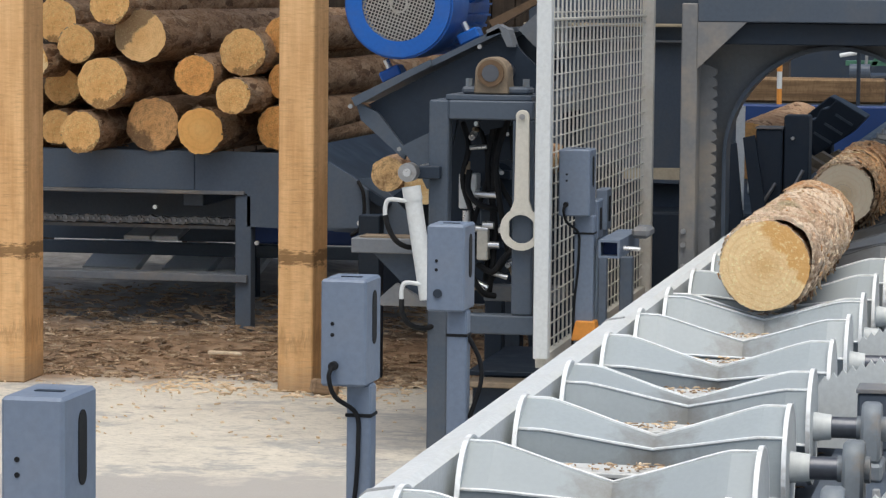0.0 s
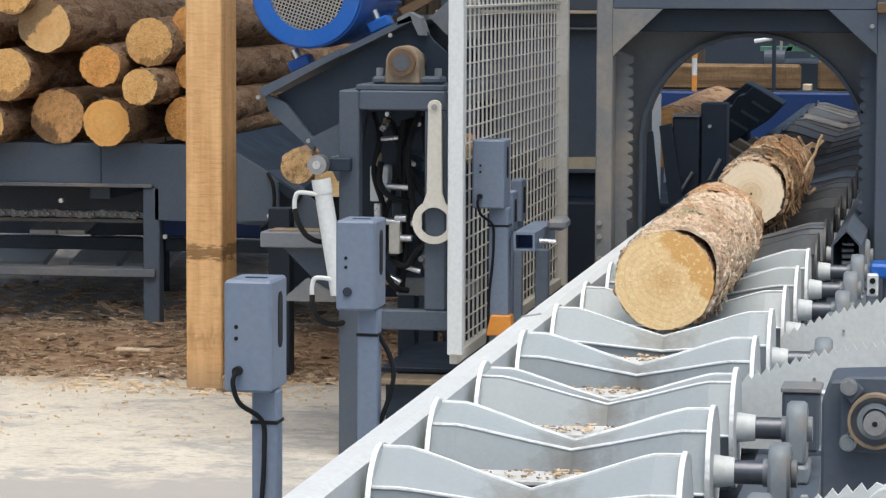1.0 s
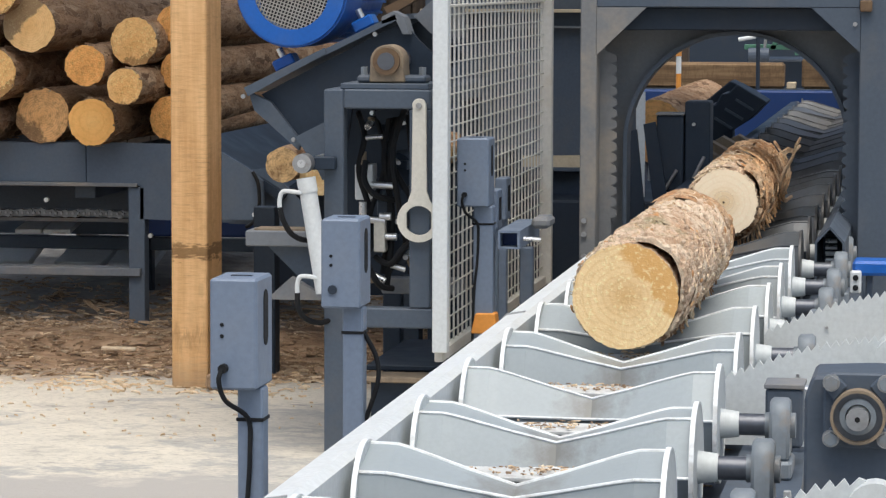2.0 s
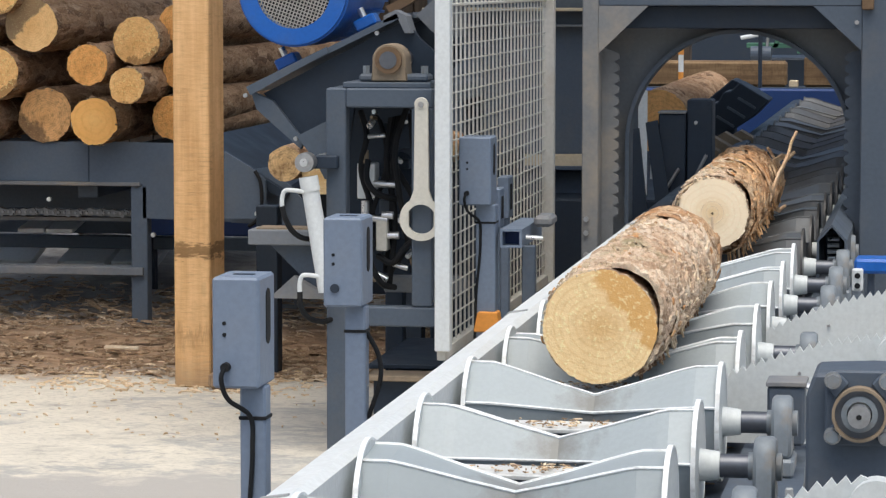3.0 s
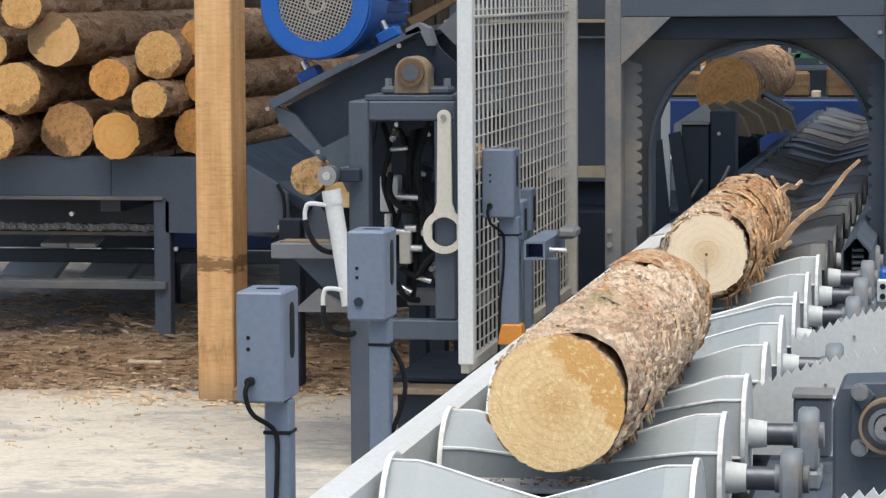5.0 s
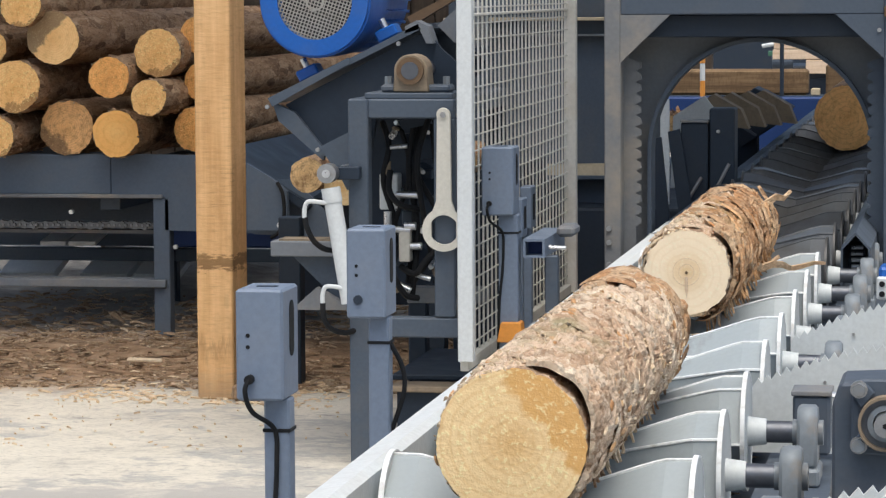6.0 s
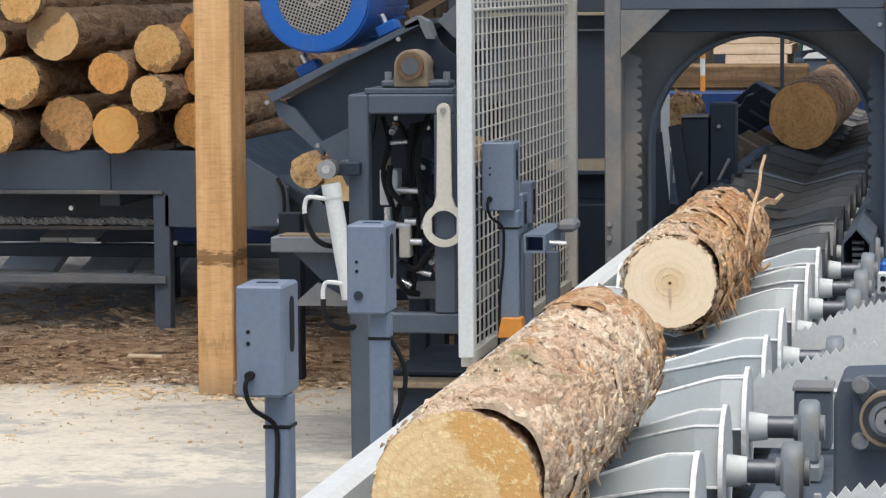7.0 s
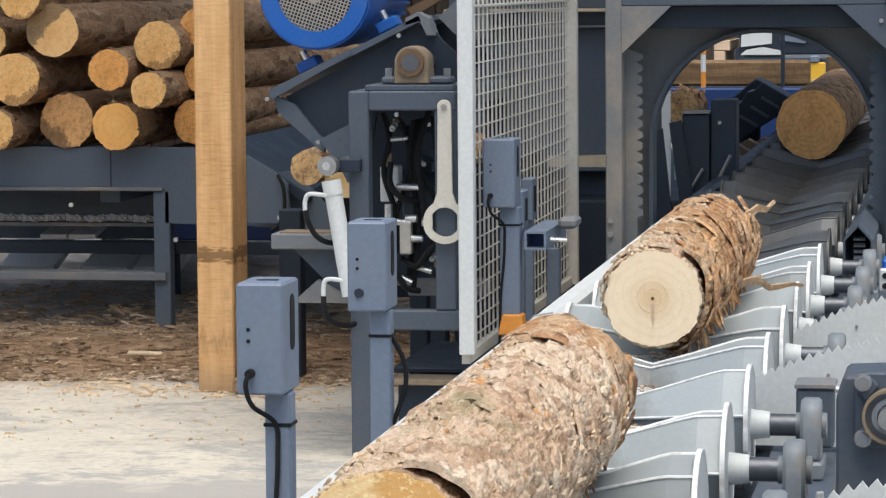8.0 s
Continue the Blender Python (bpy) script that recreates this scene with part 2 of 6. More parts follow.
def ground_material():
    """Pale concrete under sawdust, turning to bark litter and greyer soil under the shed."""
    m, n, l, p = nodes_of("sawdust_ground")
    v = mapped(n, l)
    sep = n.new("ShaderNodeSeparateXYZ")
    l.new(v, sep.inputs[0])
    broad, mid, fine = noise_node(n, l, v, 1.1, 5, 0.65), noise_node(n, l, v, 9, 5, 0.7), noise_node(n, l, v, 70, 3, 0.7)
    streak = noise_node(n, l, mapped(n, l, (2.4, 2.8, 1)), 1.0, 8, 0.8)
    edge = n.new("ShaderNodeMath")
    edge.operation = "MULTIPLY_ADD"
    l.new(broad.outputs[0], edge.inputs[0])
    edge.inputs[1].default_value = 1.6
    l.new(sep.outputs[1], edge.inputs[2])
    e2 = n.new("ShaderNodeMath")
    e2.operation = "MULTIPLY_ADD"
    l.new(mid.outputs[0], e2.inputs[0])
    e2.inputs[1].default_value = 0.8
    l.new(edge.outputs[0], e2.inputs[2])
    mr = n.new("ShaderNodeMapRange")
    mr.inputs["From Min"].default_value, mr.inputs["From Max"].default_value = 13.1, 13.65
    l.new(e2.outputs[0], mr.inputs["Value"])
    conc = ramp(n, l, streak.outputs[0], [(0.3, (0.37, 0.35, 0.315)), (0.47, (0.62, 0.58, 0.495)), (0.7, (0.72, 0.67, 0.565))]).outputs[0]
    conc = mixed(n, l, ramp(n, l, fine.outputs[0], [(0.55, (0, 0, 0)), (0.72, (0.45,) * 3)]).outputs[0], conc, (0.74, 0.68, 0.57))
    grit = noise_node(n, l, mapped(n, l, (1, 2.2, 1)), 26, 6, 0.8)
    conc = mixed(n, l, ramp(n, l, grit.outputs[0], [(0.36, (0.75,) * 3), (0.49, (0, 0, 0))]).outputs[0], conc, (0.3, 0.285, 0.26))
    drag = noise_node(n, l, mapped(n, l, (1.0, 1.25, 1)), 1.0, 9, 0.72)
    conc = mixed(n, l, ramp(n, l, drag.outputs[0], [(0.5, (0, 0, 0)), (0.55, (0.8,) * 3), (0.61, (0.2,) * 3), (0.67, (0.7,) * 3)]).outputs[0], conc, (0.345, 0.345, 0.335))
    scrape = noise_node(n, l, mapped(n, l, (5.5, 11, 1)), 1.0, 4, 0.65)
    conc = mixed(n, l, ramp(n, l, scrape.outputs[0], [(0.62, (0, 0, 0)), (0.68, (0.65,) * 3)]).outputs[0], conc, (0.27, 0.255, 0.235))
    damp = n.new("ShaderNodeMapRange")
    damp.inputs["From Min"].default_value, damp.inputs["From Max"].default_value = 10.25, 10.4
    l.new(edge.outputs[0], damp.inputs["Value"])
    conc = mixed(n, l, damp.outputs[0], (0.42, 0.4, 0.37), conc)
    litter = ramp(n, l, mid.outputs[0], [(0.3, (0.14, 0.088, 0.055)), (0.5, (0.34, 0.22, 0.135)), (0.7, (0.5, 0.36, 0.24))]).outputs[0]
    litter = mixed(n, l, ramp(n, l, fine.outputs[0], [(0.5, (0, 0, 0)), (0.7, (0.6,) * 3)]).outputs[0], litter, (0.36, 0.27, 0.18))
    # Past the litter the floor turns greyer and a little paler.
    soil = n.new("ShaderNodeMapRange")
    soil.inputs["From Min"].default_value, soil.inputs["From Max"].default_value = 14.7, 15.7
    l.new(e2.outputs[0], soil.inputs["Value"])
    uneven = ramp(n, l, mid.outputs[0], [(0.35, (0.25, 0.235, 0.215)), (0.65, (0.46, 0.43, 0.39))]).outputs[0]
    litter = mixed(n, l, soil.outputs[0], litter, uneven)
    l.new(mixed(n, l, mr.outputs[0], conc, litter), p.inputs["Base Color"])
    p.inputs["Roughness"].default_value = 0.92
    p.inputs["Specular IOR Level"].default_value = 0.2
    bumped(n, l, p, mid.outputs[0], 0.5, 0.02)
    return m


M = {
    "ground": ground_material(),
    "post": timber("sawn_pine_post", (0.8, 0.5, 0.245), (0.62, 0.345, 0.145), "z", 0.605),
    "board_dark": timber("weathered_board", (0.10, 0.075, 0.055), (0.05, 0.038, 0.03)),
    "lumber": timber("fresh_lumber", (0.8, 0.63, 0.47), (0.62, 0.44, 0.29), "x"),
    "grey": painted("blue_grey_paint", (0.078, 0.1, 0.132), 0.45, 0, (0.2, 0.17, 0.13), 0.25, spec=0.35),
    "grey_dusty": painted("dusty_blue_grey_paint", (0.17, 0.185, 0.205), 0.6, 0, (0.4, 0.33, 0.24), 0.55, 3.0),
    "deck": painted("deck_paint", (0.1, 0.13, 0.172), 0.5, 0, (0.2, 0.18, 0.15), 0.3, 3.5, spec=0.35),
    "dust_coat": painted("dust_coated_paint", (0.19, 0.195, 0.2), 0.7, 0, (0.42, 0.34, 0.24), 0.85, 2.6),
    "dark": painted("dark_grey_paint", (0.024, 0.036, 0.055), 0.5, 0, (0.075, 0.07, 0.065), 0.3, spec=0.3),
    "boxpaint": painted("sensor_box_paint", (0.175, 0.222, 0.3), 0.38, 0, (0.25, 0.25, 0.25), 0.2, 9.0),
    "silver": painted("pale_grey_paint", (0.63, 0.665, 0.66), 0.4, 0, (0.45, 0.43, 0.39), 0.2, 7.0),
    "roller": roller_paint("roller_paint", (0.36, 0.405, 0.42), (0.16, 0.145, 0.12), 0.1, 0.72),
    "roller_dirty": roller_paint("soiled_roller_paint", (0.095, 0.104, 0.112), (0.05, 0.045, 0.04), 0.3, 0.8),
    "silver_dirty": painted("pale_grey_dirty", (0.36, 0.37, 0.37), 0.6, 0, (0.1, 0.08, 0.06), 0.95, 9.0),
    "plate": painted("soiled_cross_plate", (0.64, 0.65, 0.63), 0.6, 0, (0.17, 0.13, 0.09), 0.9, 14),
    "edge": painted("worn_bright_edge", (0.84, 0.87, 0.87), 0.45, 0, (0.3, 0.27, 0.22), 0.85, 20),
    "white": painted("white_paint", (0.7, 0.73, 0.73), 0.4, 0, (0.45, 0.42, 0.36), 0.25, 4),
    "mesh": painted("dusty_mesh", (0.68, 0.665, 0.61), 0.6, 0, (0.5, 0.42, 0.3), 0.5, 6),
    "blue": painted("blue_motor_paint", (0.006, 0.11, 0.45), 0.32, 0, (0.1, 0.14, 0.25), 0.3, 8),
    "blue_dark": painted("blue_beam_paint", (0.004, 0.034, 0.15), 0.5, 0, (0.06, 0.06, 0.08), 0.4, 4),
    "grille": painted("grille_metal", (0.5, 0.48, 0.44), 0.5, 0.3, (0.35, 0.28, 0.2), 0.5, 20),
    "steel": painted("bare_steel", (0.45, 0.45, 0.45), 0.35, 0.9, (0.2, 0.15, 0.1), 0.5, 20),
    "shaft": painted("oily_shaft", (0.13, 0.14, 0.16), 0.3, 0.6, (0.1, 0.07, 0.05), 0.4, 20),
    "chain_pin": painted("worn_pin", (0.34, 0.34, 0.33), 0.45, 0.6, (0.12, 0.1, 0.08), 0.5, 30),
    "chain": painted("greasy_chain", (0.24, 0.24, 0.24), 0.5, 0.4, (0.1, 0.08, 0.06), 0.6, 30),
    "cast": painted("cast_bearing", (0.21, 0.24, 0.265), 0.45, 0.1, (0.25, 0.17, 0.09), 0.6, 14),
    "rust": painted("greasy_rust", (0.16, 0.1, 0.055), 0.6, 0.2, (0.06, 0.04, 0.03), 0.7, 30),
    "sawdust": painted("settled_sawdust", (0.62, 0.52, 0.37), 0.95, 0, (0.4, 0.3, 0.2), 0.6, 20, 0.6, spec=0.1),
    "brass_dust": painted("dusty_bearing", (0.27, 0.21, 0.145), 0.85, 0, (0.12, 0.1, 0.08), 0.7, 24),
    "black": plain("black_rubber", (0.012, 0.013, 0.015), 0.55),
    "chrome": painted("plated_fitting", (0.75, 0.76, 0.77), 0.22, 0.9, (0.4, 0.4, 0.4), 0.2, 30),
    "orange": painted("orange_paint", (0.75, 0.3, 0.05), 0.5, 0, (0.4, 0.25, 0.12), 0.4, 14),
    "yellow": painted("yellow_paint", (0.85, 0.5, 0.04), 0.5, 0, (0.5, 0.3, 0.1), 0.3, 14),
    "green": painted("green_machine_paint", (0.07, 0.2, 0.13), 0.5, 0, (0.15, 0.15, 0.12), 0.4, 6),
    "wrench": painted("pale_wrench", (0.66, 0.63, 0.55), 0.45, 0.2, (0.45, 0.38, 0.28), 0.4, 9),
    "roof": painted("roof_sheet", (0.45, 0.43, 0.4), 0.7),
    "debris": timber("bark_chip", (0.42, 0.29, 0.18), (0.14, 0.09, 0.055), "x"),
    "baulk": timber("rough_baulk", (0.25, 0.165, 0.09), (0.1, 0.06, 0.032), "x"),
    "pale_chip": timber("wood_chip", (0.8, 0.68, 0.5), (0.6, 0.45, 0.3), "x"),
    "end_a": end_grain("fresh_pine_end", (0.92, 0.675, 0.365), (0.79, 0.5, 0.215), (0.7, 0.4, 0.15), 60.0, speckle=0.5, ringy=0.36, stain=(0.72, 0.37, 0.105), fuzz=0.3, relief=0.3, rim=(0.9, 1.3)),
    "end_b": end_grain("pale_pine_end", (0.98, 0.8, 0.57), (0.82, 0.61, 0.35), (0.76, 0.52, 0.25), 48.0, 0.2, 0.2, fuzz=0.12, relief=0.12),
    "end_e": end_grain("pile_pine_end", (0.97, 0.59, 0.24), (0.72, 0.34, 0.1), (0.9, 0.49, 0.17), speckle=0.55, fuzz=0.6, relief=0.9, stain=(0.34, 0.18, 0.075), side=(3.0, 0, -6.0), rim=(0.95, 1.2)),
    "end_c": end_grain("weathered_pine_end", (0.98, 0.49, 0.16), (0.62, 0.28, 0.08), (0.78, 0.36, 0.11), fuzz=0.7, relief=0.9),
    "end_f": end_grain("half_weathered_end", (0.97, 0.62, 0.28), (0.72, 0.36, 0.12), (0.9, 0.52, 0.2), speckle=0.15, fuzz=0.35, stain=(0.15, 0.115, 0.085), side=(-7.0, 0, 7.0), rim=(0.66, 0.76)),
    "end_g": end_grain("ragged_brown_end", (0.86, 0.5, 0.22), (0.42, 0.21, 0.085), (0.8, 0.44, 0.17), speckle=0.25, fuzz=0.75, stain=(0.16, 0.105, 0.065), side=(-4.0, 0, -5.0), rim=(0.85, 1.0), relief=0.8),
    "end_h": end_grain("rubbed_orange_end", (0.98, 0.53, 0.17), (0.8, 0.38, 0.1), (0.98, 0.6, 0.22), 30.0, speckle=0.2, fuzz=0.25),
    "end_i": end_grain("brown_orange_end", (0.92, 0.52, 0.21), (0.55, 0.26, 0.085), (0.8, 0.4, 0.14), 40.0, fuzz=0.6),
    "end_d": end_grain("stained_pine_end", (0.8, 0.54, 0.27), (0.24, 0.13, 0.06), (0.6, 0.36, 0.16), fuzz=1.0),
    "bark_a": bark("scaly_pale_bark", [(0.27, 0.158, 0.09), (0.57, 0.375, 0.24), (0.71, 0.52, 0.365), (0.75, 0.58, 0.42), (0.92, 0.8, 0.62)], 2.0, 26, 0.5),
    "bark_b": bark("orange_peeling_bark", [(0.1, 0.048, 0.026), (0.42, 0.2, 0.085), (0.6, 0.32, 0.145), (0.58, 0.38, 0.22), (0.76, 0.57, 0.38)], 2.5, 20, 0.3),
    "scale_b": scales("orange_bark_scales", [(0.11, 0.05, 0.026), (0.5, 0.23, 0.09), (0.72, 0.42, 0.2), (0.38, 0.2, 0.1), (0.8, 0.55, 0.32), (0.55, 0.27, 0.11), (0.62, 0.47, 0.31)]),
    "scale_c": scales("brown_litter", [(0.1, 0.062, 0.038), (0.27, 0.175, 0.105), (0.37, 0.255, 0.16), (0.19, 0.125, 0.08), (0.5, 0.375, 0.25), (0.32, 0.225, 0.145), (0.64, 0.52, 0.37)]),
    "scale_p": scales("pale_splinters", [(0.45, 0.32, 0.2), (0.8, 0.66, 0.47), (0.7, 0.52, 0.33), (0.86, 0.75, 0.58), (0.6, 0.45, 0.3)]),
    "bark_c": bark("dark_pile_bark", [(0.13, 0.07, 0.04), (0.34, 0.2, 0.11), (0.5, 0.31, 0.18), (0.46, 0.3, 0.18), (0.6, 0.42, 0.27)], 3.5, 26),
}


# ---- mesh helpers ----
def mesh_of(name, bm, material, smooth=False):
    bm.normal_update()
    me = bpy.data.meshes.new(name)
    bm.to_mesh(me)
    bm.free()
    for mt in (material if isinstance(material, (list, tuple)) else [material]):
        me.materials.append(M[mt])
    if smooth:
        for pl in me.polygons:
            pl.use_smooth = True
        me.set_sharp_from_angle(angle=radians(38))
    return me


def part(name, bm, material, parent=None, label="", smooth=False, at=None):
    ob = new(name, mesh_of(name, bm, material, smooth))
    if parent is not None:
        ob.parent = parent
    if at is not None:
        ob.matrix_basis = at
    if label:
        tagged(ob, label)
    return ob


def thing(name, label, category, at=None, group="", kind=""):
    ob = new(name)
    ob.empty_display_size = 0.1
    if at is not None:
        ob.matrix_basis = at
    return tagged(ob, label, category, group, kind)


def box(x0, x1, y0, y1, z0, z1, bev=0.004, bm=None, m=None):
    bm = bm or bmesh.new()
    r = bmesh.ops.create_cube(bm, size=1)
    mm = Matrix.Translation(((x0 + x1) / 2, (y0 + y1) / 2, (z0 + z1) / 2)) @ Matrix.Diagonal((x1 - x0, y1 - y0, z1 - z0, 1))
    bmesh.ops.transform(bm, matrix=(m @ mm) if m is not None else mm, verts=r["verts"])
    if bev:
        es = list({e for v in r["verts"] for e in v.link_edges})
        bmesh.ops.bevel(bm, geom=es, offset=min(bev, 0.3 * min(x1 - x0, y1 - y0, z1 - z0)), segments=1, affect="EDGES")
    return bm


def rod(p, q, r, seg=12, bm=None, r2=None, caps=True):
    bm = bm or bmesh.new()
    p, q = Vector(p), Vector(q)
    d = q - p
    mm = Matrix.Translation((p + q) / 2) @ d.to_track_quat("Z", "Y").to_matrix().to_4x4()
    bmesh.ops.create_cone(bm, cap_ends=caps, segments=seg, radius1=r, radius2=r if r2 is None else r2, depth=d.length, matrix=mm)
    return bm


def tube(points, r, seg=8, bm=None, steps=6):
    """A bent hose through the points."""
    bm = bm or bmesh.new()
    P = [Vector(a) for a in points]
    path = []
    for i in range(len(P) - 1):
        a, b, c, d = P[max(i - 1, 0)], P[i], P[i + 1], P[min(i + 2, len(P) - 1)]
        for k in range(steps):
            t = k / steps
            path.append(0.5 * ((2 * b) + (c - a) * t + (2 * a - 5 * b + 4 * c - d) * t * t + (3 * b - a - 3 * c + d) * t ** 3))
    path.append(P[-1])
    rings = []
    for i, c in enumerate(path):
        d = (path[min(i + 1, len(path) - 1)] - path[max(i - 1, 0)]).normalized()
        u = d.cross(Vector((0.31, 0.9, 0.29))).normalized()
        w = d.cross(u)
        rings.append([bm.verts.new(c + r * (math.cos(6.2832 * k / seg) * u + math.sin(6.2832 * k / seg) * w)) for k in range(seg)])
    for a, b in zip(rings, rings[1:]):
        for k in range(seg):
            bm.faces.new((a[k], a[(k + 1) % seg], b[(k + 1) % seg], b[k]))
    bm.faces.new(rings[0][::-1])
    bm.faces.new(rings[-1])
    return bm


def slab(poly, y0, y1, bev=0.0, bm=None, axis="y"):
    """A plate: polygon in x, z, extruded from y0 to y1 (axis x: polygon in y, z, extruded along x)."""
    bm = bm or bmesh.new()
    put = (lambda a, b, t: (a, t, b)) if axis == "y" else ((lambda a, b, t: (t, a, b)) if axis == "x" else (lambda a, b, t: (a, b, t)))
    A = [bm.verts.new(put(a, b, y0)) for a, b in poly]
    B = [bm.verts.new(put(a, b, y1)) for a, b in poly]
    fs = [bm.faces.new(A), bm.faces.new(B[::-1])]
    k = len(poly)
    for i in range(k):
        fs.append(bm.faces.new((A[i], B[i], B[(i + 1) % k], A[(i + 1) % k])))
    bmesh.ops.recalc_face_normals(bm, faces=fs)
    if bev:
        bmesh.ops.bevel(bm, geom=list({e for f in fs for e in f.edges}), offset=bev, segments=1, affect="EDGES")
    return bm


def ringplate(c, ro, ri, y0, y1, seg=40, bm=None):
    """A ring round a line along y."""
    bm = bm or bmesh.new()
    L = []
    for k in range(seg):
        a = 6.2832 * k / seg
        L.append([bm.verts.new((c[0] + r * math.cos(a), y, c[1] + r * math.sin(a))) for r, y in ((ro, y0), (ro, y1), (ri, y1), (ri, y0))])
    for k in range(seg):
        a, b = L[k], L[(k + 1) % seg]
        for j in range(4):
            bm.faces.new((a[j], a[(j + 1) % 4], b[(j + 1) % 4], b[j]))
    bmesh.ops.recalc_face_normals(bm, faces=bm.faces)
    return bm


# ---- ground, roof, back wall ----
def build_setting():
    bm = bmesh.new()
    xs = [-400, -60, -14] + [-9 + 0.16 * i for i in range(66)] + [2.5, 6, 20, 60, 400]
    ys = [-400, -40, -5, 2] + [4 + 0.16 * i for i in range(110)] + [24, 30, 60, 150, 900]
    V = []
    for y in ys:
        row = []
        for x in xs:
            h = 0.0
            if 11.9 < y < 18 and -9.1 < x < 1.6:
                k = min(1, (y - 11.9) / 1.2)
                h = k * (0.02 + 0.05 * (noise.noise(Vector((x * 1.7, y * 2.3, 0.3))) + 0.5 * noise.noise(Vector((x * 6, y * 6, 2)))))
            row.append(bm.verts.new((x, y, max(h, 0))))
        V.append(row)
    for a, b in zip(V, V[1:]):
        for i in range(len(xs) - 1):
            bm.faces.new((a[i], a[i + 1], b[i + 1], b[i]))
    tagged(part("ground", bm, "ground", smooth=True), "pale sawdust-covered concrete yard with bark litter", "ground", kind="structure")
    # Out of view; the low piece over the conveyor is added to darken it.
    roof = part("ceiling", box(-0.6, 7, 11.36, 18.0, 3.6, 3.7, 0, box(-14, -0.6, 11.3, 16.0, 6.2, 6.35, 0)), "roof")
    tagged(roof, "unseen grey shed roof, with a low piece added for shade", "roof", kind="structure")
    wall = part("wall_north", box(-14, -1.75, 18.3, 18.35, 0.5, 2.0, 0), "board_dark")
    tagged(wall, "dark weathered board wall behind the log pile", "wall", kind="structure")
    for i in range(60):
        x = -10.6 + 0.148 * i
        part("plank", box(x, x + 0.14, 18.275, 18.3, 0.5, 1.95, 0.004), "board_dark", wall)
    for x in (-10.5, -8.0, -5.6, -4.6, -2.4):
        part("support_post", box(x, x + 0.12, 18.36, 18.48, 0, 2.0, 0.005), "board_dark", wall)


build_setting()


def wooden_post(x0, x1, y0, y1, label):
    t = thing("wooden_post", label, "post", pose(x0, y0, 0), "shed posts")
    bm = box(0, x1 - x0, 0, y1 - y0, 0.0, 6.2, 0.006)
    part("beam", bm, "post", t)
    return t


wp = wooden_post(-2.293, -2.146, 11.8, 12.05, "square sawn pine post of the shed, standing in sawdust")
wooden_post(-3.525, -3.375, 11.8, 12.05, "square sawn pine post of the shed, standing in sawdust")


# ---- logs ----
def log_radius(R, taper, L, y, a, seed, lump, fibre):
    """Radius of a log at height y and angle a: bends, lumps, and fibrous scales that run slightly askew."""
    ca, sa = math.cos(a), math.sin(a)
    nz = noise.noise(Vector((ca * 2.2 + seed * 3.1, y * 1.2, sa * 2.2))) * 0.7 + noise.noise(Vector((ca * 7 + seed, y * 5, sa * 7))) * 0.5 + noise.noise(Vector((ca * 16 + seed, y * 16, sa * 16))) * 0.35
    r = R * (1 - taper * y / L) * (1 + lump * nz)
    if fibre:
        t = a + y * 0.9
        f1 = noise.noise(Vector((math.cos(t) * 13, y * 14 + seed, math.sin(t) * 13)))
        f2 = noise.noise(Vector((math.cos(t) * 34, y * 30 + seed, math.sin(t) * 34)))
        r += fibre * ((1 - abs(f1) * 2.2) * 0.7 + (1 - abs(f2) * 2.2) * 0.45 - 0.5)
    return r


def plates(x, y, z, seed, freq, stretch, amp, tilt):
    """Height of scaly bark: plates that overlap like shingles, parted by cracks."""
    w = noise.noise(Vector((x * 20 + seed, y * 12, z * 20))) * 0.25
    p = Vector((x * freq + w, (y / stretch + 0.35 * x) * freq + seed * 1.7, z * freq - w))
    d, c = noise.voronoi(p)
    k = noise.noise(c[0] * 7.3 + Vector((seed, 0.3, 0.7)))
    q = p - c[0]
    crack = min(1.0, (d[1] - d[0]) * 3.2)
    lean = (q.y + 0.6 * k * q.x) * tilt
    return amp * (0.8 * k + 0.75 * crack * crack * (3 - 2 * crack) + lean - 0.3)


